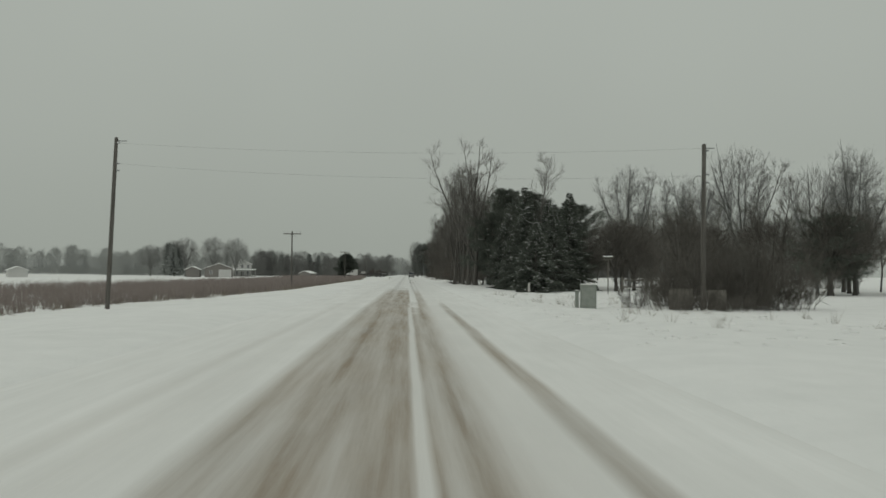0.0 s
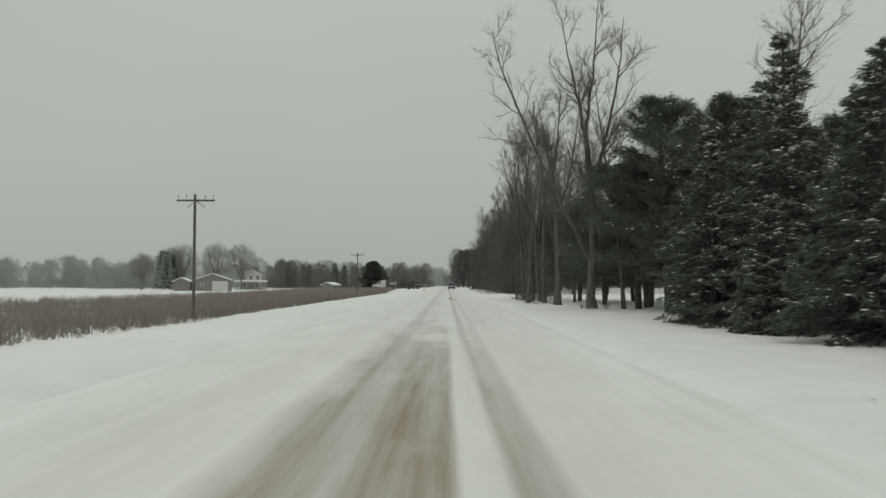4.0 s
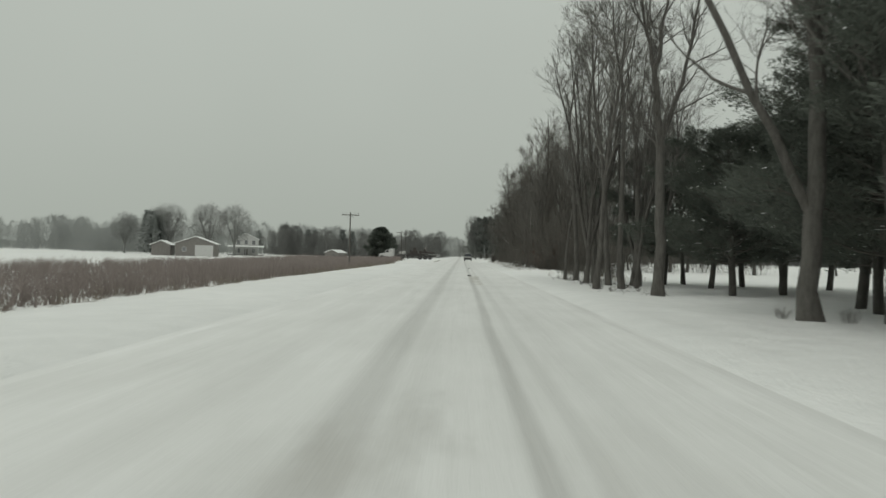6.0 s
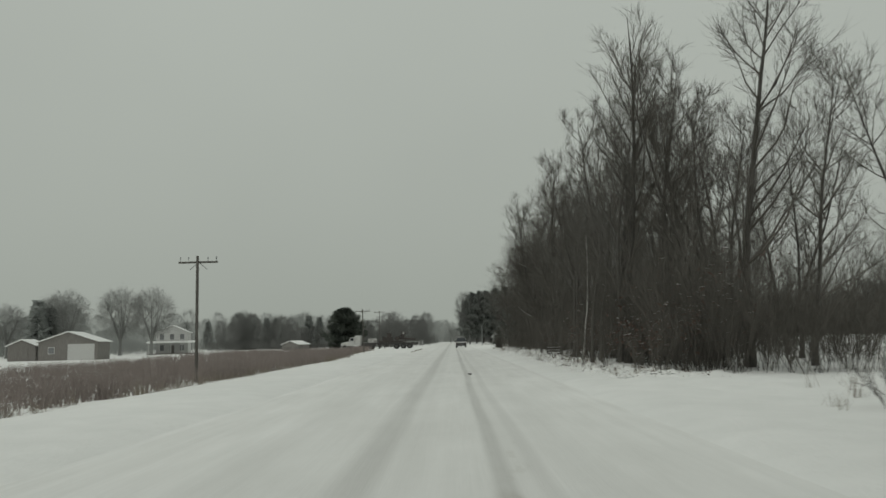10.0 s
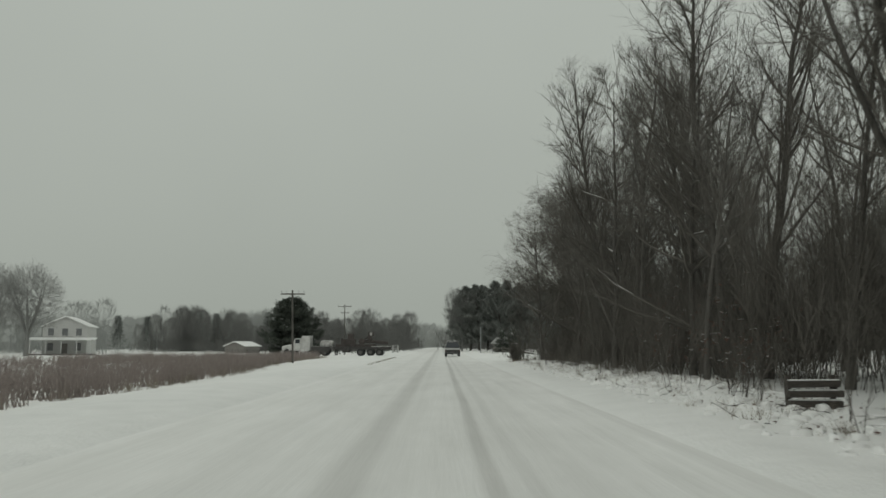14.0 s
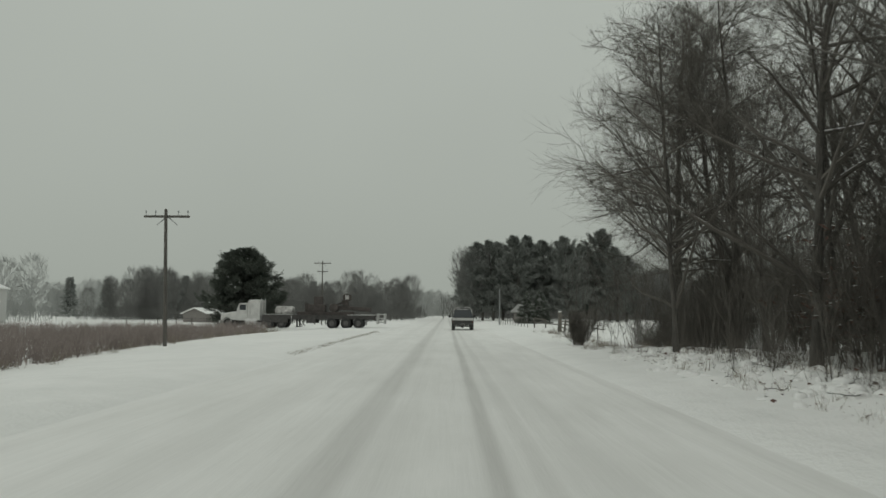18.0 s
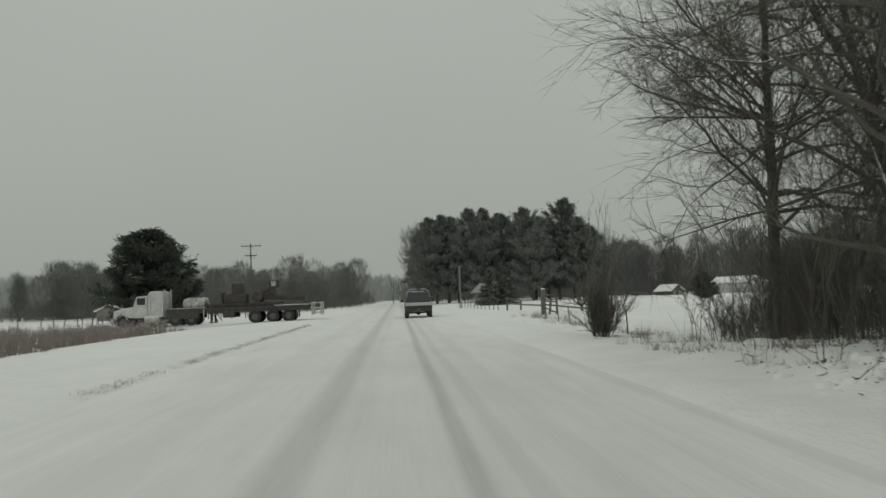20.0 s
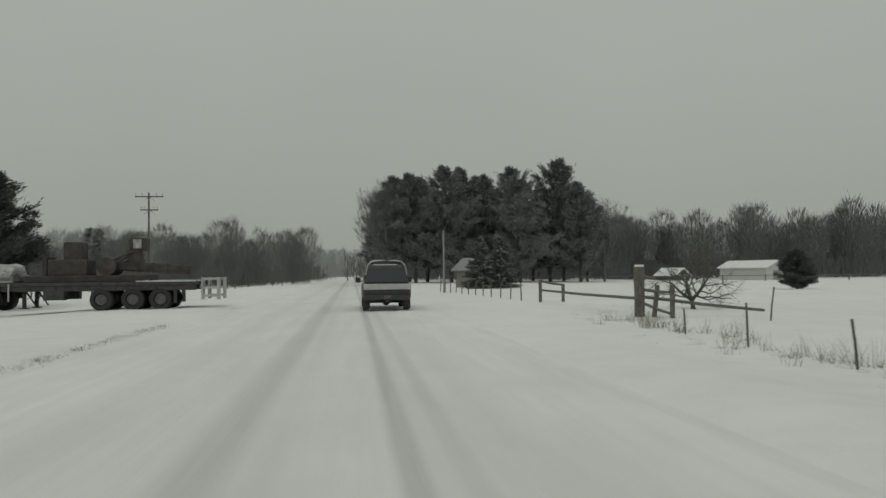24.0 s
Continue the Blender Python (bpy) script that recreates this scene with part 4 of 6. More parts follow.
def far_conifers(name, seed, box, count, h0, h1, material, label):
    rng = np.random.default_rng(seed)
    tb = Tubes()
    for _ in range(count):
        x, y = rng.uniform(box[0], box[1]), rng.uniform(box[2], box[3])
        h = rng.uniform(h0, h1)
        z = ground_z(x, y)
        m = 420
        u = rng.random(m) ** 0.8
        az = rng.uniform(0, 2 * np.pi, m)
        r = h * 0.24 * (1.03 - u) ** 0.8 * np.sqrt(rng.random(m)) * rng.uniform(0.7, 1.25, m)
        c = np.stack([x + np.cos(az) * r, y + np.sin(az) * r, z + h * (0.04 + u * 0.96)], -1)
        tb.spikes(c, c + np.stack([np.cos(az) * 0.09 * h, np.sin(az) * 0.09 * h, rng.normal(-0.01, 0.03, m) * h], -1), 0.028 * h)
    return tagged(tb.make(name, material), label, "trees", kind="stuff")


far_stand("far_woods", 61, (-420, -120, 360, 420), 340, 9, 13, HAZE_TWIG, "distant woods behind the snowy field, coloured pale with haze", 0.35)
far_stand("far_woods", 62, (-150, -14, 430, 500), 130, 10, 14, HAZE_TWIG, "distant woods behind the vineyard, coloured pale with haze", 0.5)
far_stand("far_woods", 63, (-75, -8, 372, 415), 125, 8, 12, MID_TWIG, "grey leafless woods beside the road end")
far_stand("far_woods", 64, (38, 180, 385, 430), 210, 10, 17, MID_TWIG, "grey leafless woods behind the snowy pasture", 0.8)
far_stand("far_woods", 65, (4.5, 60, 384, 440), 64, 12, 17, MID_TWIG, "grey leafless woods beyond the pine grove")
far_stand("far_woods", 66, (-420, -170, 180, 340), 260, 9, 13, HAZE_TWIG, "distant woods along the field edge, coloured pale with haze", 0.35)
far_stand("far_woods", 70, (-128, -70, 318, 350), 34, 8, 12, HAZE_TWIG, "trees behind the farmstead, coloured pale with haze")
# conifer needles paled by haze put into their colour
far_conifers("far_conifers", 67, (-90, -30, 385, 420), 9, 8, 12.5, NEEDLE_FAR, "conifers scattered in the far treeline, coloured pale with haze")
far_stand("roadside_trees", 68, (-18, -6.5, 420, 560), 40, 7, 10, HAZE_TWIG, "trees closing in on the road, coloured pale with haze", 0.5)
far_stand("roadside_trees", 69, (4.5, 18, 440, 580), 40, 8, 12, HAZE_TWIG, "trees closing in on the road, coloured pale with haze", 0.5)
far_stand("road_end_trees", 73, (-40, 40, 640, 700), 60, 12, 16, HAZE_TWIG, "woods where the road vanishes, coloured pale with haze", 0.5)
# farmstead trees
# farm crowns use a twig colour with distance haze painted in
FARM = make_bare("farm_tree", thicken(bare_tree_mesh(71, 13.5, 0.34, 5, 0.22, 0.03, 40, 6, 6, 0.9, 0.2, 0.04, 0.46), 7, (0, 0, 8.4), (4.4, 4.4, 4.8), 3200, 0.8, 0.016), FARM_TWIG, FARM_TWIG,
                 "large round-crowned leafless tree by the farmhouse", group="farm trees")
place(FARM, [(-64.3, 299, 0, 1.05), (-83, 300, 100, 1.05), (-89, 306, 40, 1.0), (-74, 306, 10, 1.1), (-96, 300, 200, 0.85)], USED)
# these needles too have haze put into their colour
far_conifers("farm_conifers", 72, (-92, -84, 292, 302), 4, 10, 12.5, NEEDLE_FAR, "conifers between the farm trees, coloured pale with haze")

# red-brown cane field west of the road
def field_edge(y):
    e = float(np.interp(y, [0, 45, 60, 80, 140, 190, 225, 260, 290], [-20, -18, -14.8, -13.4, -12.1, -12.6, -13.5, -14.8, -16]))
    return e + 0.5 * noise.noise((y * 0.11, 3.0, 0.0)) + 0.4 * noise.noise((y * 0.5, 9.0, 0.0))


def cane_field():
    rng = np.random.default_rng(81)
    tb = Tubes()
    base = []
    while len(base) < 6400:
        y = rng.uniform(-5, 279)
        depth = 26 * rng.random() ** 1.5
        x = field_edge(y) - depth
        if -26 < x and y > 277:
            continue
        base.append((x, y, ground_z(x, y) - 0.03, rng.uniform(0.75, 1.2)))
    base = np.array(base)
    for k in range(9):
        n = len(base)
        h = base[:, 3:4] * rng.uniform(0.7, 1.1, (n, 1))
        b = base[:, :3] + np.concatenate([rng.normal(0, 0.22, (n, 2)), np.zeros((n, 1))], 1)
        d = np.concatenate([rng.normal(0, 0.26, (n, 2)), np.ones((n, 1))], 1) * h
        tb.spikes(b, b + d, 0.021)
        q = b + d * rng.uniform(0.3, 0.8, (n, 1))
        tb.spikes(q, q + np.concatenate([rng.normal(0, 0.25, (n, 2)), rng.uniform(0.1, 0.4, (n, 1))], 1), 0.012)
    tagged(tb.make("cane_field", SHRUB), "field of reddish-brown dormant berry canes in snow", "plants", kind="stuff")


cane_field()


def tufts(name, spots_, material, label, blades=15, height=0.45):
    """Dry stems poking out of the snow."""
    rng = np.random.default_rng(len(spots_))
    tb = Tubes()
    for x, y, h in spots_:
        z = ground_z(x, y) - 0.03
        n = max(3, int(blades * rng.uniform(0.5, 1.5)))
        b = np.array([x, y, z]) + np.concatenate([rng.normal(0, 0.10, (n, 2)), np.zeros((n, 1))], 1)
        d = np.concatenate([rng.normal(0, 0.30, (n, 2)), rng.uniform(0.4, 1.1, (n, 1))], 1) * h * height * 2
        tb.spikes(b, b + d, 0.0045)
    return tagged(tb.make(name, material), label, "grass", kind="stuff")


tf = [(rnd.uniform(5.4, 8.8), rnd.uniform(158, 246), rnd.uniform(0.1, 0.55) ** 1.3) for _ in range(420)]
tf += [(8.2 + rnd.gauss(0, 0.45), rnd.uniform(246, 270), rnd.uniform(0.15, 0.7)) for _ in range(90)]
tf += [(rnd.uniform(5.5, 14), rnd.uniform(20, 60), rnd.uniform(0.2, 0.7)) for _ in range(40)]
tf += [(rnd.uniform(7, 13), rnd.uniform(134, 152), rnd.uniform(0.3, 1.0)) for _ in range(60)]
tf += [(-5.6 + rnd.uniform(-0.06, 0.06), rnd.uniform(236, 272), rnd.uniform(0.03, 0.13)) for _ in range(330)]
tufts("verge_grass", tf, GRASS, "dry grass stems poking out of the snowy verge")
tf = [(field_edge(y) + rnd.uniform(-0.3, 0.9), y, rnd.uniform(0.3, 1.0)) for y in [rnd.uniform(0, 278) for _ in range(500)]]
tufts("field_grass", tf, GRASS, "dry grass along the edge of the cane field")
# rank weeds at the wood edge
tf = [(rnd.uniform(7.0, 9.2), rnd.uniform(206, 242), rnd.uniform(0.6, 1.5)) for _ in range(240)]
tufts("tall_weeds", tf, WEED, "tall grey-brown weed stalks at the wood edge", 7, 0.5)


# broken snow, fallen sticks and leaf litter along the wood edge
def verge_debris():
    rng = np.random.default_rng(131)
    lumps, sticks, litter = Tubes(), Tubes(), Tubes()
    ring = np.arange(9) * 2 * np.pi / 9
    for _ in range(900):
        x, y = 5.1 + 3.6 * rng.random() ** 0.8, rng.uniform(157, 234)
        z = ground_z(x, y)
        a, b, h = rng.uniform(0.05, 0.22), rng.uniform(0.05, 0.20), rng.uniform(0.03, 0.10)
        wob = 1 + rng.normal(0, 0.22, 9)
        v = [np.stack([x + np.cos(ring) * a * k * wob, y + np.sin(ring) * b * k * wob, np.full(9, z + q) + rng.normal(0, 0.008, 9)], -1) for k, q in ((1.0, -0.05), (0.92, h * 0.45), (0.62, h * 0.85), (0.2, h))]
        lumps.v.append(np.concatenate(v))
        i = np.arange(3)[:, None] * 9
        j = np.arange(9)[None]
        k = (j + 1) % 9
        lumps.f.append(np.stack([i + j, i + k, i + 9 + k, i + 9 + j], -1).reshape(-1, 4) + lumps.n)
        lumps.n += 36
    for _ in range(380):
        x, y = (4.6 + 9 * rng.random() ** 1.2, rng.uniform(16, 62)) if rng.random() < 0.8 else (rng.uniform(6.6, 9.0), rng.uniform(238, 274))
        z = ground_z(x, y)
        a, b, h = rng.uniform(0.06, 0.26), rng.uniform(0.06, 0.2), rng.uniform(0.02, 0.055)
        wob = 1 + rng.normal(0, 0.22, 9)
        v = [np.stack([x + np.cos(ring) * a * k * wob, y + np.sin(ring) * b * k * wob, np.full(9, z + q) + rng.normal(0, 0.008, 9)], -1) for k, q in ((1.0, -0.05), (0.92, h * 0.45), (0.62, h * 0.85), (0.2, h))]
        lumps.v.append(np.concatenate(v))
        lumps.f.append(lumps.f[0] + lumps.n)
        lumps.n += 36
    tagged(lumps.make("snow_clumps", SNOW, smooth=True), "lumps of broken snow along the wood edge", "snow", kind="stuff")
    for _ in range(300):
        if rng.random() < 0.8:
            x, y = rng.uniform(5.4, 9.0), rng.uniform(157, 240)
        else:
            x, y = rng.uniform(6.4, 9.6), rng.uniform(112, 138)
        az = rng.uniform(0, 2 * math.pi)
        p = np.array([x, y, ground_z(x, y) + 0.05])
        c = chain(rng, p, np.array([math.cos(az), math.sin(az), rng.uniform(-0.05, 0.35)]), rng.uniform(0.25, 0.9), 5, 0.26, -0.02)
        sticks.add(c, np.linspace(rng.uniform(0.005, 0.011), 0.003, 5), 4)
        for q in c[1:4]:
            sticks.spikes([q], [q + rng.normal(0, 0.16, 3) + np.array([0, 0, 0.08])], 0.005)
    tagged(sticks.make("fallen_sticks", TWIG), "dark fallen sticks half buried in snow", "sticks", kind="stuff")
    n = 2600
    x, y = 5.2 + 4.2 * rng.random(n) ** 0.7, rng.uniform(157, 238, n)
    c = np.stack([x, y, [ground_z(a, b) + 0.03 for a, b in zip(x, y)]], -1) + rng.normal(0, 0.02, (n, 3))
    u = rng.normal(0, 0.024, (n, 3)) * np.array([1, 1, 0.5])
    litter.quads(c, u, np.cross(u, rng.normal(0, 1, (n, 3)) * 0.3 + np.array([0, 0, 0.7])))
    tagged(litter.make("leaf_litter", OAKLEAF), "dead brown leaves scattered on the snow", "leaves", kind="stuff")


verge_debris()


def timber_stack():
    """Low stack of old timbers with snow lying between them."""
    ob = empty("timber_stack", 7.9, 192.6, ground_z(7.9, 192.6) - 0.06, 4, "low stack of dark old timbers with snow between", "timber")
    for i in range(3):
        z = 0.16 + 0.21 * i
        part("timber", box_bm(1.2, 0.16, 0.14, (rnd.uniform(-0.05, 0.05), 0, z), 0.012, None, (0, rnd.uniform(-1.2, 1.2), rnd.uniform(-2, 2))), OLDTIMBER, ob)
        part("snow_cover", box_bm(1.08, 0.12, 0.03, (0, 0, z + 0.082), 0.012), CLUMP_SNOW, ob, "strip of lying snow")
    for x in (-0.5, 0.5):
        part("post", box_bm(0.10, 0.10, 0.80, (x, 0.135, 0.37), 0.01), OLDTIMBER, ob)


timber_stack()


# ---- utility poles and wires ----
def utility_pole(x, y, top, arms=1, lean=0.0, turn=0.0, arm=2.1, label="weathered wooden utility pole with a crossarm"):
    z0 = ground_z(x, y)
    h = top - z0
    ob = empty("utility_pole", x, y, z0, turn, label, "utility pole", "line poles")
    tb = Tubes()
    zs = np.linspace(-0.3, h, 7)
    tb.add(np.stack([math.sin(radians(lean)) * zs, 0 * zs, zs], -1), np.linspace(0.092, 0.070, 7), 10)
    tb.make("pole", POLEWOOD, ob, smooth=True)
    bm = cyl_bm(0.080, 0.05, 0.06, pose(math.sin(radians(lean)) * h, 0, h + 0.02), 10)
    part("pole_cap", bm, POLEWOOD, ob)
    for k in range(arms):
        za = h - 0.28 - 1.15 * k
        w = arm if k == 0 else arm * 0.62
        xo = math.sin(radians(lean)) * za
        cross = part("crossarm", box_bm(w, 0.09, 0.10, (xo, 0.14, za), 0.012), POLEWOOD, ob)
        for sgn in (-1, 1):
            part("brace", box_bm(0.58, 0.012, 0.04, (xo + sgn * 0.25, 0.2, za - 0.2), 0.0, turn=(0, sgn * 40, 0)), GALV, ob)
        for xi in (-w / 2 + 0.08, -w / 4, w / 4, w / 2 - 0.08):
            pin = part("insulator_pin", cyl_bm(0.012, 0.012, 0.14, pose(xo + xi, 0.14, za + 0.13), 6), GALV, ob)
            part("insulator", cyl_bm(0.045, 0.025, 0.11, pose(xo + xi, 0.14, za + 0.24), 8), GALV, pin, "small grey insulator")
    return ob


utility_pole(-13.8, 95.0, 6.45)
utility_pole(-13.55, 172.2, 6.3)
utility_pole(-12.75, 243.9, 6.2, lean=-1.5)
utility_pole(-17.3, 317.6, 8.7, arms=2, arm=2.4, label="tall wooden utility pole with two crossarms")


def service_pole(x, y, top, lean, label):
    z0 = ground_z(x, y)
    h = top - z0
    ob = empty("service_pole", x, y, z0, 0, label, "utility pole")
    tb = Tubes()
    zs = np.linspace(-0.3, h, 7)
    tb.add(np.stack([math.sin(radians(lean)) * zs, 0 * zs, zs], -1), np.linspace(0.118, 0.088, 7), 10)
    tb.make("pole", POLEWOOD, ob, smooth=True)
    xt = math.sin(radians(lean)) * h
    part("pole_cap", cyl_bm(0.090, 0.06, 0.05, pose(xt, 0, h + 0.02), 10), POLEWOOD, ob)
    part("bracket", box_bm(0.5, 0.05, 0.05, (xt + 0.25, 0.12, h - 0.12), 0.01), GALV, ob)
    for dz in (0.05, 1.1, 1.45):
        part("insulator", cyl_bm(0.05, 0.035, 0.14, pose(xt + 0.13, -0.05, h - 0.2 - dz, 0, 90, 0), 8), GALV, ob, "small grey insulator")
    return ob


def drip_loop(x, y, z):
    """Slack service cable hanging in a loop beside a pole."""
    tb = Tubes()
    a = np.linspace(0, 2 * np.pi, 22)
    tb.add(np.stack([x - 0.30 + 0.24 * np.cos(a), y + 0 * a - 0.13, z + 0.32 * np.sin(a)], -1), np.full(22, 0.011), 5)
    tb.add(np.array([[x - 0.1, y - 0.13, z + 0.1], [x - 0.2, y - 0.13, z - 0.5], [x - 0.12, y - 0.12, z - 1.4]]), [0.011, 0.011, 0.011], 5)
    return tagged(tb.make("service_cable", WIRE), "slack black service cable looped beside a pole", "cable")


drip_loop(12.95, 33.9, 5.6)
service_pole(-15.1, 40.6, 8.3, 1.8, "bare leaning wooden service pole in snow")
service_pole(12.9, 33.9, 7.3, 0.4, "weathered wooden service pole beside a thicket")


def cable(points, sag, label):
    tb = Tubes()
    a, b = np.array(points[0]), np.array(points[1])
    t = np.linspace(0, 1, 16)[:, None]
    p = a + (b - a) * t
    p[:, 2] -= sag * 4 * (t * (1 - t))[:, 0]
    tb.add(p, np.full(16, 0.0035), 4)
    return tagged(tb.make("overhead_cable", LIGHTWIRE), label, "cable")


cable(((-14.75, 40.6, 8.05), (12.95, 33.9, 7.15)), 0.35, "thin grey cable spanning the road between poles")
cable(((-14.7, 40.6, 7.0), (12.95, 33.9, 5.95)), 0.4, "thin grey cable spanning the road between poles")

# ---- utility boxes, panels and rail fence at the start ----
GREEN = mottled("faded_green_paint", (0.20, 0.222, 0.198), (0.29, 0.312, 0.282), 4, 0.6, 0.1, 0.1)


def cabinet(x, y, w, d, h, turn, label):
    z0 = ground_z(x, y)
    ob = empty("utility_cabinet", x, y, z0, turn, label, "utility box", "utility boxes")
    part("body", box_bm(w, d, h + 0.1, (0, 0, h / 2 - 0.05), 0.02), GREEN, ob)
    part("lid", box_bm(w + 0.05, d + 0.05, 0.06, (0, 0, h + 0.01), 0.015), GREEN, ob)
    part("door", box_bm(w * 0.86, 0.02, h * 0.8, (0, -d / 2 - 0.008, h * 0.5), 0.006), GREEN, ob)
    part("latch", box_bm(0.03, 0.03, 0.10, (w * 0.33, -d / 2 - 0.03, h * 0.5), 0.006), GALV, ob)
    part("snow_cap", box_bm(w, d, 0.035, (0, 0, h + 0.055), 0.015), CLUMP_SNOW, ob, "thin cap of snow")


cabinet(7.45, 32.2, 0.62, 0.5, 0.92, -8, "grey-green steel utility cabinet standing in snow")
cabinet(7.0, 32.3, 0.15, 0.17, 0.66, -8, "narrow grey-green utility pedestal standing in snow")


def board_screen(x, y, w, h, turn):
    z0 = ground_z(x, y)
    ob = empty("board_screen", x, y, z0, turn, "weathered brown board screen among shrubs", "panel", "board screens")
    n = 6
    for i in range(n):
        part("board", box_bm(w / n - 0.012, 0.025, h, (-w / 2 + (i + 0.5) * w / n, 0, h / 2), 0.004), FENCEWOOD, ob)
    for zz in (0.2 * h, 0.8 * h):
        part("batten", box_bm(w, 0.03, 0.07, (0, 0.03, zz), 0.004), FENCEWOOD, ob)


board_screen(11.6, 33.0, 1.0, 0.9, -12)
board_screen(13.0, 32.6, 0.9, 0.88, 14)


def rail_fence(points, h, rails, label, thick=0.06):
    """Posts with rails between them."""
    x0, y0 = points[0]
    ob = empty("rail_fence", x0, y0, 0, 0, label, "fence")
    for i, (x, y) in enumerate(points):
        z = ground_z(x, y)
        part("post", box_bm(0.13, 0.13, h + 0.3, (x - x0, y - y0, z + h / 2 - 0.15), 0.012), FENCEWOOD, ob)
        if i:
            xa, ya = points[i - 1]
            za = ground_z(xa, ya)
            ln = math.hypot(x - xa, y - ya)
            az = math.degrees(math.atan2(y - ya, x - xa))
            for rz in rails:
                tilt = -math.degrees(math.atan2(z - za, ln))
                part("rail", box_bm(ln, 0.05, thick * 2, ((x + xa) / 2 - x0, (y + ya) / 2 - y0 - 0.06, (z + za) / 2 + rz), 0.012, turn=(0, tilt, az)), FENCEWOOD, ob)
    return ob


rail_fence([(17.6, 64.0), (21.0, 63.6), (24.2, 63.2), (27.0, 62.9)], 1.25, (0.45, 1.0), "weathered split-rail fence with two rails in snow")


rail_fence([(12 + 6.5 * k, 349 + 0.4 * k) for k in range(12)], 0.95, (0.8,), "long low pasture fence along the far snow edge", 0.04)


def post_thing(name, x, y, h, r, label, category, material=FENCEWOOD, lean=0.0, group=""):
    z = ground_z(x, y)
    tb = Tubes()
    a = radians(lean)
    tb.add(np.array([[0, 0, -0.25], [math.sin(a) * h * 0.5, 0, h * 0.5], [math.sin(a) * h, 0, h]]), [r, r * 0.97, r * 0.9], 8)
    tb.add(np.array([[math.sin(a) * h, 0, h - 0.001], [math.sin(a) * h, 0, h + r * 0.4]]), [r * 0.9, r * 0.15], 8)
    ob = tb.make(name, material, None, "", True)
    ob.matrix_basis = pose(x, y, z)
    return tagged(ob, label, category, group)


post_thing("marker_post", 9.3, 60, 0.75, 0.09, "short pale wooden marker post in snow", "post", PALE_BARK)


def post_lamp(x, y):
    z = ground_z(x, y)
    ob = empty("bird_table", x, y, z, 0, "small snow-topped bird table on a thin post", "bird table")
    part("post", cyl_bm(0.045, 0.04, 2.6, pose(0, 0, 1.25), 8), FENCEWOOD, ob)
    part("tray", box_bm(0.62, 0.4, 0.06, (0, 0, 2.55), 0.01), FENCEWOOD, ob)
    part("roof", box_bm(0.7, 0.46, 0.05, (0, 0, 2.72), 0.01), FENCEWOOD, ob)
    part("snow_cap", box_bm(0.68, 0.44, 0.08, (0, 0, 2.78), 0.03), CLUMP_SNOW, ob, "thick cap of snow")
    for sx in (-0.28, 0.28):
        part("upright", box_bm(0.03, 0.3, 0.14, (sx, 0, 2.64), 0.004), FENCEWOOD, ob)


post_lamp(14.9, 58)

# ---- farm buildings ----
SIDING = mottled("white_siding", (0.46, 0.46, 0.45), (0.60, 0.60, 0.585), 2, 0.6, bump=0.1, stretch=(1, 1, 8))
DARKWALL = mottled("dark_board_wall", (0.16, 0.15, 0.14), (0.26, 0.245, 0.23), 2, 0.85, bump=0.3, stretch=(5, 5, 0.6))
GREYWALL = mottled("grey_siding", (0.20, 0.20, 0.195), (0.31, 0.31, 0.30), 2, 0.7, bump=0.1, stretch=(1, 1, 8))
METALROOF = mottled("snowy_roof", (0.70, 0.71, 0.70), (0.86, 0.86, 0.85), 1.5, 0.7, bump=0.2)
# building panes lifted to grey: haze painted into the glass colour
HAZEPANE = mottled("frosted_window_pane", (0.13, 0.135, 0.14), (0.24, 0.245, 0.25), 3, 0.3)
GLASSD = Mat("window_glass", 0.08).color((0.03, 0.035, 0.04)).m


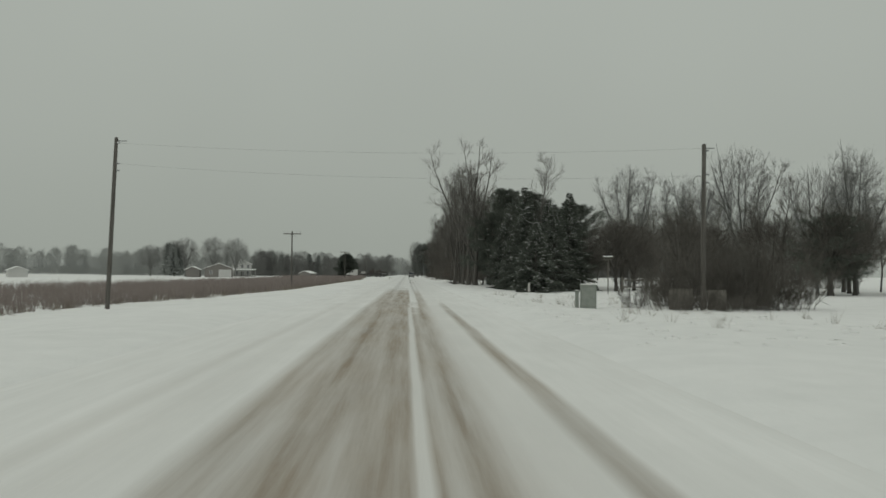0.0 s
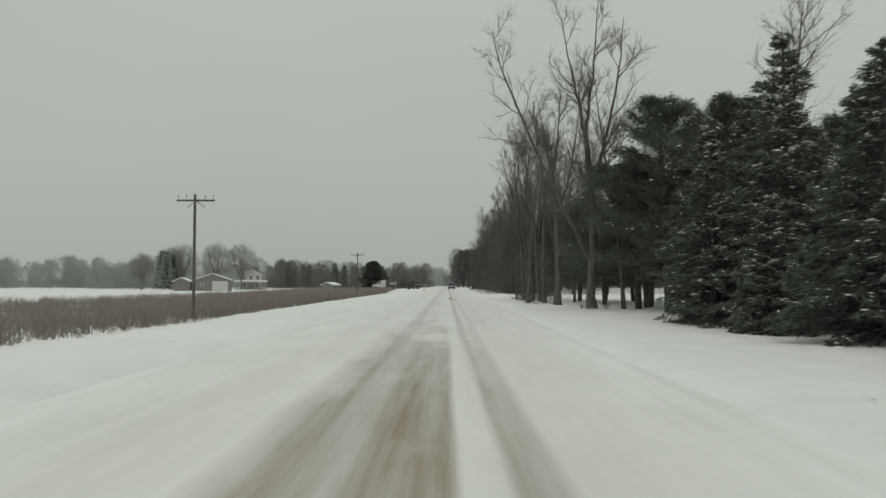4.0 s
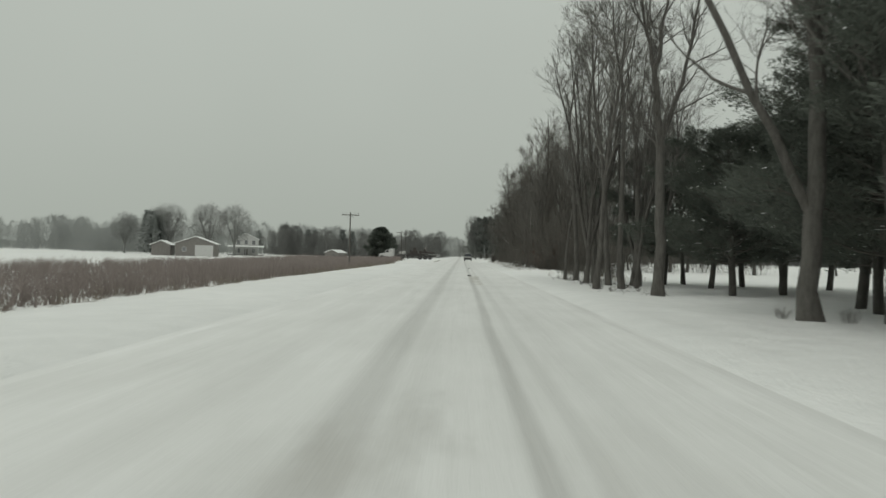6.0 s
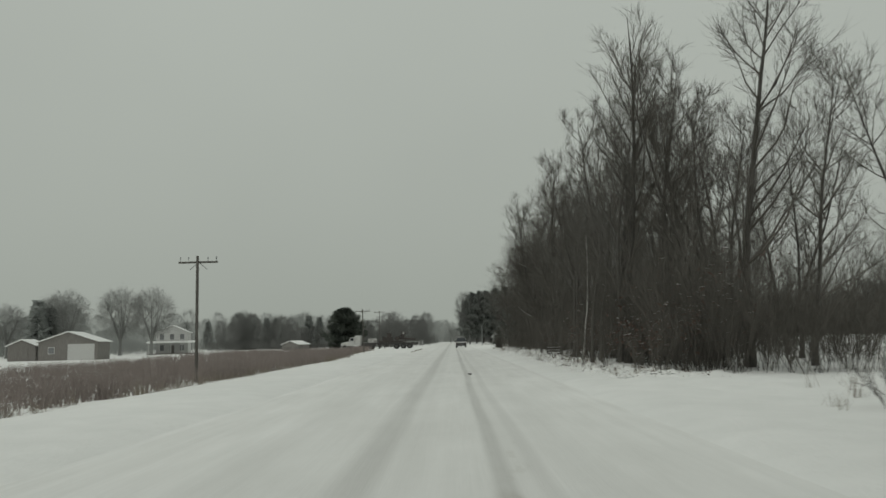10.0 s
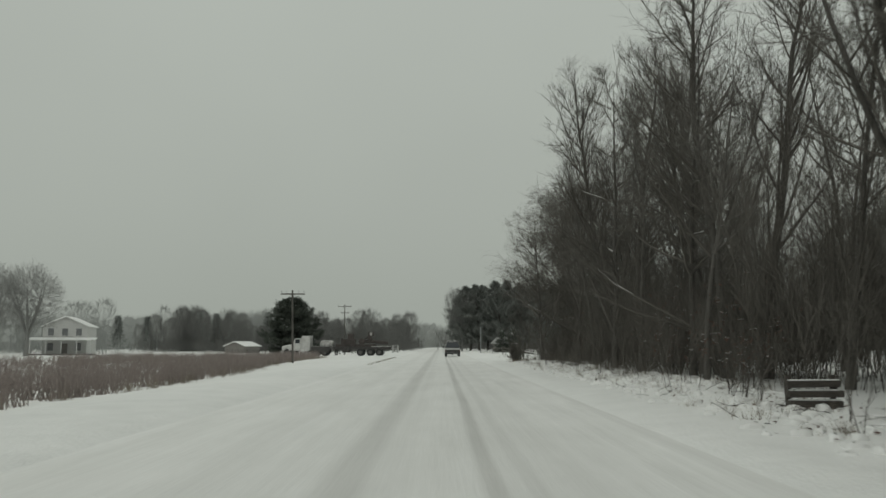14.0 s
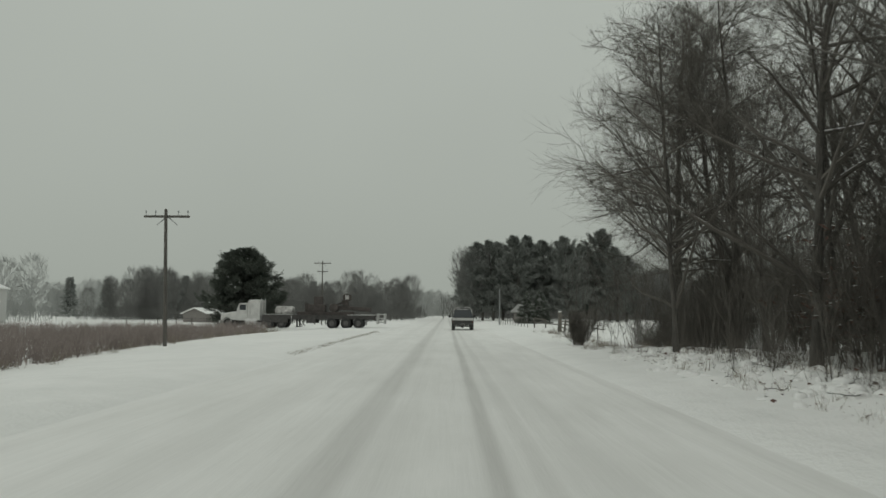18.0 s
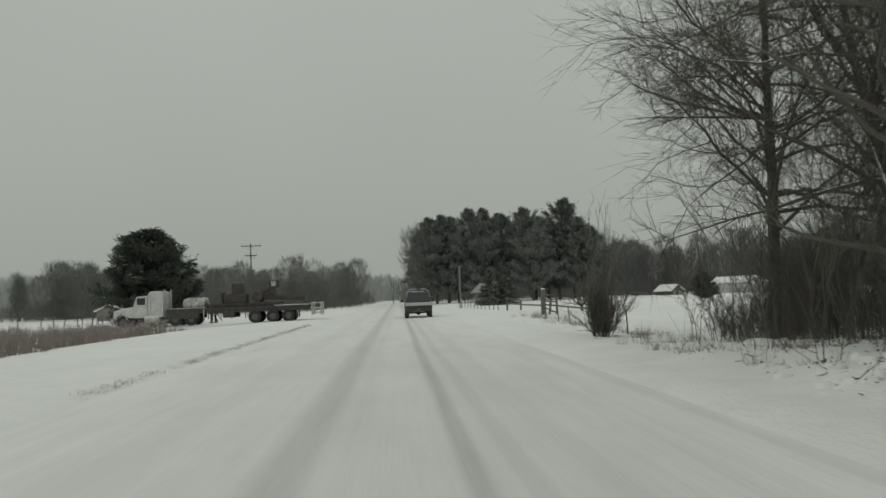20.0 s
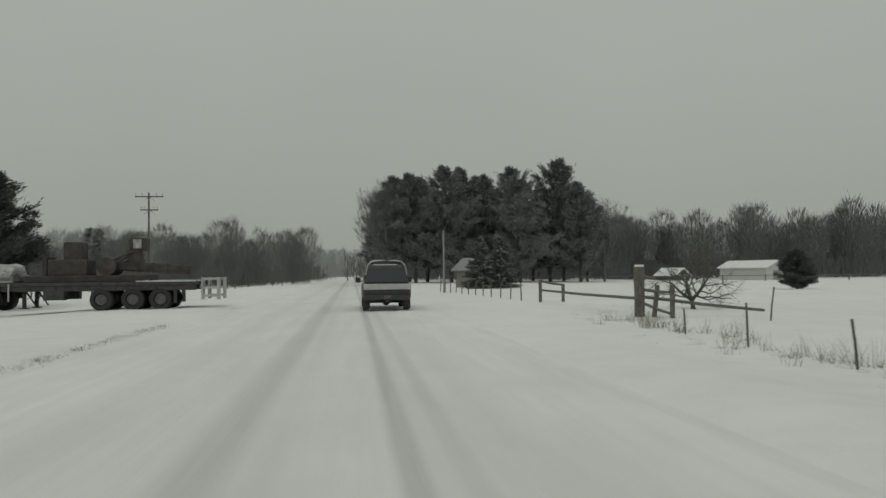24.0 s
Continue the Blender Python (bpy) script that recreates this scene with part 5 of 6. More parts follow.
def gable(name, x, y, turn, w, d, wall_h, roof_h, wall, label, windows=(), doors=(), over=0.35, category="building", roof=None):
    """A gabled building: ridge along local y, front wall at -y."""
    z0 = ground_z(x, y) - 0.05
    ob = empty(name, x, y, z0, turn, label, category)
    bm = bmesh.new()
    pts = [(-w / 2, 0), (w / 2, 0), (w / 2, wall_h), (0, wall_h + roof_h), (-w / 2, wall_h)]
    f = [bm.verts.new((px, -d / 2, pz)) for px, pz in pts]
    b = [bm.verts.new((px, d / 2, pz)) for px, pz in pts]
    bm.faces.new(f)
    bm.faces.new(b[::-1])
    for i in range(5):
        j = (i + 1) % 5
        if i in (1, 4, 0):
            bm.faces.new((f[j], f[i], b[i], b[j]))
    part("wall", bm, wall, ob)
    ln = math.hypot(w / 2 + over, roof_h * (w / 2 + over) / (w / 2))
    ang = math.degrees(math.atan2(roof_h, w / 2))
    for sgn in (-1, 1):
        cx, cz = sgn * (w / 2 + over) / 2, wall_h + roof_h - roof_h * (w / 2 + over) / w
        part("roof", box_bm(ln, d + over * 2, 0.16, (cx, 0, cz + 0.09), 0.03, turn=(0, sgn * ang, 0)), roof or METALROOF, ob, "snow-covered roof slope")
    for wx, wz, ww, wh in windows:
        fr = part("window", box_bm(ww + 0.16, 0.06, wh + 0.16, (wx, -d / 2 - 0.02, wz), 0.01), SIDING, ob)
        part("pane", box_bm(ww, 0.03, wh, (wx, -d / 2 - 0.045, wz), 0.0), HAZEPANE, fr)
    for dx, dw, dh, dm in doors:
        dr = part("door", box_bm(dw, 0.08, dh, (dx, -d / 2 - 0.03, dh / 2 + 0.05), 0.015), dm, ob, "broad white garage door")
        for k in range(1, 4):
            part("panel_rib", box_bm(dw * 0.98, 0.02, 0.03, (dx, -d / 2 - 0.075, dh * k / 4 + 0.05), 0.005), dm, dr)
    return ob


gable("garage", -60.5, 257, 12, 8.5, 9, 2.9, 1.5, DARKWALL, "dark board garage with a white door and snowy roof", doors=[(1.9, 3.9, 2.5, SIDING)], windows=[(-2.4, 1.6, 0.8, 0.9)])
gable("shed", -69, 258.5, 8, 4.2, 5, 2.5, 0.9, DARKWALL, "low dark shed with a snowy roof", doors=[(0, 2.0, 1.9, DARKWALL)])
gable("farmhouse", -65.5, 316, 14, 7.0, 9, 5.0, 1.6, SIDING, "white two-storey farmhouse with a snowy roof", windows=[(-2.2, 4.0, 0.9, 1.2), (0, 4.0, 0.9, 1.2), (2.2, 4.0, 0.9, 1.2), (-2.2, 1.5, 0.9, 1.3), (2.2, 1.5, 0.9, 1.3)], doors=[(0, 1.0, 2.0, DARKWALL)])


def porch(x, y, turn):
    z0 = ground_z(x, y)
    ob = empty("porch", x, y, z0, turn, "white porch with posts and a snowy lean-to roof", "porch")
    part("roof", box_bm(10.5, 2.6, 0.16, (0, 0, 2.75), 0.03, turn=(8, 0, 0)), METALROOF, ob, "snow-covered porch roof")
    for i in range(5):
        part("post", box_bm(0.16, 0.16, 2.7, (-4.8 + 2.4 * i, -1.1, 1.35), 0.01), SIDING, ob)
    part("deck", box_bm(10.4, 2.5, 0.3, (0, 0, 0.1), 0.02), DARKWALL, ob)


porch(-64.1, 310.3, 14)
gable("barn", -44, 352, -20, 5, 6, 1.6, 0.9, DARKWALL, "low far shed with a snowy roof")
gable("cottage", 10.9, 316, 30, 2.0, 3.0, 1.7, 0.8, DARKWALL, "small grey house half hidden by conifers", windows=[(0, 1.3, 0.6, 0.8)], roof=GREYWALL)
gable("pole_shed", 63.2, 366, 26, 5.2, 8.5, 2.0, 1.0, SIDING, "white metal shed in the snowy pasture", doors=[(0, 1.8, 1.5, GREYWALL)])
gable("ranch_house", 52.5, 372, 26, 3.4, 4.0, 0.9, 1.05, BROWNWALL, "low brown house with a snowy roof at the wood edge", windows=[(-0.8, 0.6, 0.5, 0.5), (0.8, 0.6, 0.5, 0.5)])
gable("hut", 71.3, 370, 10, 2.6, 2.6, 1.4, 0.6, BROWNWALL, "small brown hut with a snowy roof")
gable("white_shed", -112, 232, 30, 5, 8, 2.0, 1.0, SIDING, "low white shed far across the field")

# ---- fence, gate and posts by the pasture ----
def gate_corner():
    z0 = ground_z(9.1, 271.4)
    ob = empty("gate_corner", 9.1, 271.4, z0, 0, "heavy weathered corner post with slanting rails and a brace", "fence")
    part("corner_post", box_bm(0.27, 0.25, 1.85, (0, 0, 0.64), 0.03), FENCEWOOD, ob)
    part("snow_cap", box_bm(0.25, 0.23, 0.07, (0, 0, 1.60), 0.03), CLUMP_SNOW, ob, "cap of snow")
    for x, y, h, tilt in ((0.62, -1.1, 1.02, 0), (0.32, -0.5, 1.0, 7), (-1.05, 8.9, 0.95, 0), (0.0, 9.1, 0.72, 0)):
        part("post", box_bm(0.12, 0.12, h + 0.3, (x, y, h / 2 - 0.15 + ground_z(9.1 + x, 271.4 + y) - z0), 0.015, turn=(0, tilt, 0)), FENCEWOOD, ob)
    dz = ground_z(8.05, 280.3) - z0
    for pa, pb in (((0.1, -0.12, 0.62), (3.3, -1.6, 0.22)), ((0.0, 0.1, 0.57), (-1.05, 8.85, 0.52 + dz)), ((-1.05, 8.85, 0.9 + dz), (0.05, 9.05, 0.72 + dz)),
                   ((0.1, -0.1, 1.28), (0.36, -0.5, 1.2)), ((0.1, -0.1, 0.85), (0.62, -1.1, 0.78)), ((0.1, -0.1, 0.42), (0.6, -1.1, 0.12))):
        pa, pb = np.array(pa), np.array(pb)
        tb = Tubes()
        tb.add(np.array([pa, pa * 0.5 + pb * 0.5 - np.array([0, 0, 0.025]), pb]), [0.05, 0.05, 0.042], 6)
        tb.make("rail", FENCEWOOD, ob)


gate_corner()
POSTS = ((8.05, 253.0, 0.95, -2), (8.37, 256.8, 0.95, 1), (8.04, 259.0, 0.80, -7), (8.3, 263.0, 0.92, -2), (8.2, 265.9, 0.62, -3), (12.0, 268.8, 0.97, 9), (8.0, 249.6, 0.9, -3))
for px, py, ph, ln_ in POSTS:
    post_thing("fence_post", px, py, ph, 0.024, "thin leaning steel fence post in snow", "fence post", POLEWOOD, ln_, "pasture fence posts")
for k in range(12):
    post_thing("fence_post", 7.6 - 0.12 * k, 282 + 1.9 * k, 0.8, 0.03, "thin wooden fence post in snow", "fence post", FENCEWOOD, rnd.uniform(-6, 6), "roadside fence posts")
post_thing("lamp_pole", 6.2, 300, 4.2, 0.06, "thin bare pole beside the road", "pole", GALV)

# vineyard posts west of the road end
for r in range(4):
    for k in range(16):
        x, y = -26 + 1.1 * k - 6 * r + rnd.uniform(-0.3, 0.3), 303 + 3.6 * k + r * 4.5
        if x < -8:
            post_thing("vineyard_post", x, y, rnd.uniform(0.8, 1.05), 0.06, "short dark vineyard post in snow", "post", POLEWOOD, rnd.uniform(-5, 5), "vineyard posts")
tbw = Tubes()
for r in range(4):
    for hz in (0.6, 0.9):
        tbw.add(np.array([[-26 + 1.1 * k - 6 * r, 303 + 3.6 * k + r * 4.5, ground_z(-26 + 1.1 * k - 6 * r, 303 + 3.6 * k + r * 4.5) + hz - 0.06] for k in (0, 5, 10, 15)]), np.full(4, 0.012), 3)
tagged(tbw.make("trellis_wire", WIRE), "dark trellis wires with bare vine canes", "wire", kind="stuff")

# chunks of ice on the road, cast off by cars
for x, y, s, sd in ((0.49, 135.7, 0.11, 1), (0.72, 165.8, 0.07, 2), (1.1, 132.9, 0.035, 3), (1.5, 131.8, 0.03, 4)):
    bm = bmesh.new()
    bmesh.ops.create_icosphere(bm, subdivisions=2, radius=s)
    for v in bm.verts:
        k = 1 + 0.35 * noise.noise(v.co * 14 + Vector((sd * 5, 0, 0)))
        v.co = Vector((v.co.x * 1.5 * k, v.co.y * k, v.co.z * 0.55 * k))
    ob = part("ice_chunk", bm, mottled("dirty_ice", (0.10, 0.095, 0.09), (0.30, 0.29, 0.28), 20, 0.6) if sd == 1 else bpy.data.materials["dirty_ice"], None, "", False)
    ob.matrix_basis = pose(x, y, 0.03 + s * 0.3)
    tagged(ob, "dirty grey lump of ice lying on the road", "ice", "ice chunks")


# ---- vehicles ----
RUBBER = mottled("tyre_rubber", (0.018, 0.018, 0.018), (0.05, 0.05, 0.05), 10, 0.85)
RIM = mottled("dirty_steel_rim", (0.07, 0.068, 0.065), (0.19, 0.185, 0.18), 8, 0.6, 0.4, 0.05)
GREYPAINT = mottled("snow_caked_grey_paint", (0.045, 0.046, 0.043), (0.125, 0.127, 0.120), 2.5, 0.6, 0.1, 0.1)
SILVER = mottled("silver_trim", (0.38, 0.38, 0.37), (0.55, 0.55, 0.54), 4, 0.4, 0.3, 0.05)
DARKPL = mottled("dark_plastic", (0.025, 0.025, 0.025), (0.06, 0.06, 0.058), 8, 0.6)
TRUCKW = mottled("dirty_white_paint", (0.40, 0.40, 0.385), (0.62, 0.62, 0.60), 2, 0.5, 0.0, 0.05)
CHASSIS = mottled("dirty_black_steel", (0.035, 0.034, 0.033), (0.10, 0.095, 0.09), 4, 0.7, 0.3)
RUST = mottled("rusty_dark_steel", (0.042, 0.038, 0.036), (0.115, 0.098, 0.09), 3, 0.8, 0.3)
LAMP = mottled("red_lamp_glass", (0.07, 0.028, 0.026), (0.12, 0.060, 0.056), 6, 0.25, 0.0, 0.02)
TARP = mottled("pale_tarpaulin", (0.16, 0.155, 0.145), (0.70, 0.69, 0.67), 2.2, 0.7, 0.0, 0.5, (1, 1, 1), 7.0)


def wheel(parent, x, y, z, r, w, axis='x', name="wheel"):
    turn = (0, 90, 0) if axis == 'x' else (90, 0, 0)
    t = part(name, cyl_bm(r * 0.55, r * 0.55, w * 0.7, pose(x, y, z, *turn), 16), CHASSIS, parent)
    bm = bmesh.new()
    prof = [(r * 0.58, -w / 2), (r * 0.93, -w / 2), (r, -w * 0.36), (r, w * 0.36), (r * 0.93, w / 2), (r * 0.58, w / 2)]
    n = 24
    rings = []
    for i in range(n):
        a = 2 * math.pi * i / n
        ring = []
        for pr, pw in prof:
            p = (pw, pr * math.cos(a), pr * math.sin(a)) if axis == 'x' else (pr * math.cos(a), pw, pr * math.sin(a))
            ring.append(bm.verts.new((x + p[0], y + p[1], z + p[2])))
        rings.append(ring)
    for i in range(n):
        a, b = rings[i], rings[(i + 1) % n]
        for k in range(len(prof)):
            m = (k + 1) % len(prof)
            bm.faces.new((a[k], a[m], b[m], b[k]))
    bmesh.ops.recalc_face_normals(bm, faces=bm.faces)
    part("tyre", bm, RUBBER, t, smooth=False)
    part("rim", cyl_bm(r * 0.5, r * 0.4, w * 0.82, pose(x, y, z, *turn), 12), RIM, t)
    return t


def prism(profile, width, axis='x', taper=1.0, top=None, bevel=0.03):
    """Side profile swept across a width; points above top are narrowed by taper."""
    bm = bmesh.new()
    sides = []
    for s in (-1, 1):
        vs = []
        for a, z in profile:
            k = taper if top is not None and z > top else 1.0
            vs.append(bm.verts.new((s * width / 2 * k, a, z) if axis == 'x' else (a, s * width / 2 * k, z)))
        sides.append(vs)
    n = len(profile)
    bm.faces.new(sides[0])
    bm.faces.new(sides[1][::-1])
    for i in range(n):
        j = (i + 1) % n
        bm.faces.new((sides[0][j], sides[0][i], sides[1][i], sides[1][j]))
    bmesh.ops.recalc_face_normals(bm, faces=bm.faces)
    if bevel:
        bmesh.ops.bevel(bm, geom=list(bm.edges), offset=bevel, segments=2, affect='EDGES', profile=0.6)
    return bm


def pickup(x, y, z, turn):
    """Seen from behind: local y runs forward, the tail at y = -2.75."""
    ob = empty("pickup_truck", x, y, z, turn, "dark grey pickup with snow-caked tail and roof rack", "pickup")
    part("body", prism([(-2.7, 0.62), (-2.7, 1.12), (-0.2, 1.14), (1.1, 1.15), (2.55, 1.02), (2.75, 0.85), (2.75, 0.5), (-2.5, 0.5)], 1.98, bevel=0.05), GREYPAINT, ob)
    part("cap", prism([(-2.62, 1.13), (-2.35, 1.86), (-0.45, 1.90), (-0.3, 1.14)], 1.84, taper=0.80, top=1.5, bevel=0.05), DARKPL, ob, "black bed cap")
    part("cab", prism([(-0.42, 1.14), (-0.40, 1.92), (0.55, 1.92), (1.25, 1.16)], 1.86, taper=0.80, top=1.5, bevel=0.05), GREYPAINT, ob)
    part("rear_window", prism([(-2.63, 1.20), (-2.40, 1.80), (-2.36, 1.80), (-2.59, 1.20)], 1.70, taper=0.84, top=1.5, bevel=0.0), GLASSD, ob)
    part("windscreen", prism([(0.62, 1.86), (1.20, 1.22), (1.23, 1.24), (0.65, 1.88)], 1.62, taper=0.84, top=1.5, bevel=0.0), GLASSD, ob)
    part("tailgate", box_bm(1.56, 0.05, 0.42, (0, -2.72, 0.80), 0.02), DARKPL, ob)
    part("tail_strip", box_bm(1.92, 0.05, 0.24, (0, -2.745, 1.01), 0.02), SILVER, ob, "broad silver strip dusted with snow")
    part("bumper", box_bm(1.9, 0.2, 0.2, (0, -2.82, 0.56), 0.04), DARKPL, ob)
    part("hitch", box_bm(0.12, 0.3, 0.10, (0, -2.9, 0.42), 0.02), CHASSIS, ob)
    part("plate_plain", box_bm(0.3, 0.02, 0.15, (0, -2.93, 0.58), 0.005), RIM, ob)
    for s in (-1, 1):
        part("tail_light", box_bm(0.11, 0.05, 0.26, (s * 0.90, -2.73, 0.74), 0.02), LAMP, ob)
        mi = part("mirror_arm", box_bm(0.18, 0.05, 0.05, (s * 1.02, 0.85, 1.22), 0.01), DARKPL, ob)
        part("mirror", box_bm(0.22, 0.12, 0.24, (s * 1.17, 0.85, 1.27), 0.03), DARKPL, mi)
        part("side_window", box_bm(0.02, 0.72, 0.40, (s * 0.875, 0.1, 1.46), 0.0, turn=(0, -s * 14, 0)), GLASSD, ob)
        part("cap_window", box_bm(0.02, 1.3, 0.34, (s * 0.865, -1.3, 1.46), 0.0, turn=(0, -s * 14, 0)), GLASSD, ob)
        part("mudflap", box_bm(0.30, 0.02, 0.46, (s * 0.84, -2.3, 0.32), 0.0), DARKPL, ob)
        for yy in (-1.65, 1.75):
            wheel(ob, s * 0.86, yy, 0.37, 0.37, 0.25)
        part("rack_rail", box_bm(0.04, 1.8, 0.05, (s * 0.55, -1.3, 1.96), 0.01), DARKPL, ob)
    for yy in (-2.1, -1.3, -0.5):
        part("rack_bar", box_bm(1.2, 0.05, 0.04, (0, yy, 2.0), 0.01), DARKPL, ob)
    part("axle", box_bm(1.5, 0.12, 0.12, (0, -1.65, 0.37), 0.02), CHASSIS, ob)
    for s in (-1, 1):
        tb = Tubes()
        tb.add(np.array([[s * 0.86, -2.2, 1.5], [s * 0.78, -2.2, 1.9], [s * 0.62, -2.2, 2.06], [s * 0.3, -2.2, 2.1], [0, -2.2, 2.1]]), [0.035] * 5, 6)
        tb.make("rack_hoop", SILVER, ob)
    part("differential", cyl_bm(0.16, 0.16, 0.3, pose(0, -1.65, 0.36, 90, 0, 0), 12), CHASSIS, ob)
    part("roof_light", box_bm(0.16, 0.08, 0.06, (0, -2.32, 1.93), 0.01), SILVER, ob)
    part("roof_snow", box_bm(1.1, 0.7, 0.05, (0, 0.05, 1.94), 0.02), CLUMP_SNOW, ob, "thin layer of roof snow")
    return ob


pickup(1.5, 282.6, 0.02, 0)


def semi_truck(x, y, z, turn):
    """Local x runs forward; the nose stands at x = 0."""
    ob = empty("semi_truck", x, y, z, turn, "white semi truck hauling dark machinery on a flat trailer", "truck")
    part("hood", prism([(-0.05, 0.75), (-0.10, 1.28), (-0.5, 1.42), (-2.0, 1.62), (-2.0, 0.75)], 1.9, 'y', 0.86, 1.3, 0.06), TRUCKW, ob)
    part("grille", box_bm(0.05, 1.1, 0.52, (-0.03, 0, 1.02), 0.02), SILVER, ob)
    part("front_bumper", box_bm(0.25, 2.3, 0.34, (-0.02, 0, 0.55), 0.05), SILVER, ob)
    cab = part("cab", prism([(-1.95, 0.72), (-1.95, 1.62), (-2.25, 2.36), (-3.35, 2.42), (-3.35, 0.72)], 2.1, 'y', 0.92, 1.9, 0.06), TRUCKW, ob)
    part("windscreen", prism([(-1.95, 1.68), (-2.20, 2.28), (-2.17, 2.28), (-1.92, 1.68)], 1.8, 'y', 0.95, 1.9, 0.0), GLASSD, cab)
    sl = part("sleeper", prism([(-3.37, 0.72), (-3.37, 2.55), (-3.6, 2.72), (-4.55, 2.74), (-4.7, 2.6), (-4.7, 0.72)], 2.2, 'y', 0.96, 2.4, 0.07), TRUCKW, ob)
    for s in (-1, 1):
        dr = part("door", box_bm(1.0, 0.03, 1.45, (-2.78, s * 1.055, 1.5), 0.02), TRUCKW, ob)
        part("door_window", box_bm(0.78, 0.03, 0.52, (-2.74, s * 1.062, 1.98), 0.02), GLASSD, dr)
        part("handle", box_bm(0.16, 0.03, 0.03, (-3.1, s * 1.085, 1.5), 0.005), SILVER, dr)
        part("fairing", box_bm(0.42, 0.05, 1.9, (-4.62, s * 1.08, 1.72), 0.02), TRUCKW, sl)
        part("stripe", box_bm(0.07, 0.02, 1.75, (-3.62, s * 1.115, 1.7), 0.0), SILVER, sl)
        part("fender", prism([(-0.28, 0.62), (-0.42, 0.98), (-0.85, 1.14), (-1.30, 0.98), (-1.5, 0.62), (-1.42, 0.62), (-1.22, 0.92), (-0.85, 1.06), (-0.5, 0.92), (-0.38, 0.62)], 0.4, 'y', bevel=0.0), TRUCKW, ob).location.y = s * 0.95
        part("mirror", box_bm(0.08, 0.2, 0.5, (-2.05, s * 1.3, 1.85), 0.03), DARKPL, ob)
        part("headlamp", box_bm(0.12, 0.26, 0.18, (-0.16, s * 0.78, 1.12), 0.04), SILVER, ob)
        part("fuel_tank", cyl_bm(0.32, 0.32, 1.35, pose(-3.75, s * 0.92, 0.62, 0, 90, 0), 16), SILVER, ob)
        part("exhaust_pipe", cyl_bm(0.07, 0.07, 2.2, pose(-4.9, s * 0.85, 1.75), 10), SILVER, ob)
        wheel(ob, -1.45, s * 0.95, 0.46, 0.46, 0.3, 'y')
        for xx in (-5.35, -6.55, -11.4, -12.75, -13.95):
            wheel(ob, xx, s * 0.92, 0.5, 0.5, 0.55, 'y')
        part("side_skirt", box_bm(2.5, 0.04, 0.62, (-5.95, s * 1.22, 0.86), 0.01), CHASSIS, ob)
        part("frame_rail", box_bm(6.6, 0.12, 0.22, (-3.6, s * 0.42, 0.66), 0.01), CHASSIS, ob)
    tr = part("trailer_deck", box_bm(10.9, 2.45, 0.16, (-10.2, 0, 1.20), 0.02), CHASSIS, ob)
    part("deck_edge", box_bm(2.6, 0.03, 0.06, (-14.2, 1.24, 1.30), 0.0), SILVER, tr)
    part("deck_edge", box_bm(2.6, 0.03, 0.06, (-14.2, -1.24, 1.30), 0.0), SILVER, tr)
    part("deck_snow", box_bm(2.2, 2.2, 0.05, (-14.3, 0, 1.31), 0.02), CLUMP_SNOW, tr, "thin layer of snow")
    for s in (-1, 1):
        part("side_beam", box_bm(10.6, 0.1, 0.26, (-10.2, s * 1.12, 1.02), 0.01), CHASSIS, ob)
        part("landing_leg", box_bm(0.14, 0.14, 0.8, (-8.0, s * 0.7, 0.55), 0.01), CHASSIS, ob)
        part("leg_foot", box_bm(0.36, 0.3, 0.05, (-8.0, s * 0.7, 0.14), 0.01), CHASSIS, ob)
        part("tool_box", box_bm(0.9, 0.45, 0.45, (-9.4, s * 0.95, 0.72), 0.03), CHASSIS, ob)
        ramp = part("ramp_rail", box_bm(0.09, 0.5, 1.0, (-15.75, s * 0.85, 0.95), 0.015), SILVER, ob, "pale folded loading ramp")
        part("ramp_rail", box_bm(0.09, 0.5, 1.0, (-16.45, s * 0.85, 0.95), 0.015), SILVER, ob)
        for zz in (0.62, 0.98, 1.38):
            part("ramp_bar", box_bm(0.62, 0.46, 0.09, (-16.1, s * 0.85, zz), 0.01), SILVER, ramp)
        part("mudflap", box_bm(0.03, 0.6, 0.6, (-14.55, s * 0.92, 0.6), 0.0), DARKPL, ob)
        part("tail_light", box_bm(0.04, 0.18, 0.12, (-15.66, s * 0.75, 1.18), 0.01), LAMP, ob)
    part("rear_plate", box_bm(0.08, 1.3, 0.3, (-15.6, 0, 1.12), 0.01), SILVER, ob)
    # raised neck of the trailer over the drive wheels
    neck = part("neck_frame", box_bm(2.9, 2.3, 0.12, (-6.3, 0, 1.25), 0.02), CHASSIS, ob)
    for s in (-1, 1):
        part("neck_edge", box_bm(2.8, 0.03, 0.05, (-6.3, s * 1.17, 1.33), 0.0), SILVER, neck, "snow-dusted pale deck edge")
        part("stake", box_bm(0.06, 0.06, 0.75, (-7.55, s * 1.24, 0.85), 0.01), SILVER, neck, "pale upright stake")
        part("leg_brace", box_bm(0.06, 0.06, 0.95, (-8.25, s * 0.7, 0.62), 0.008, turn=(0, 34, 0)), CHASSIS, ob)
    for k in range(6):
        part("cross_chain", box_bm(0.03, 2.3, 0.03, (-8.0 - 1.2 * k, 0, 1.30), 0.0), CHASSIS, ob)
    # compact tractor: cab, hood and sleeper drawn together
    front = ("hood", "grille", "front_bumper", "cab", "windscreen", "sleeper", "door", "handle", "fairing", "stripe", "fender", "mirror", "headlamp", "fuel_tank", "exhaust")
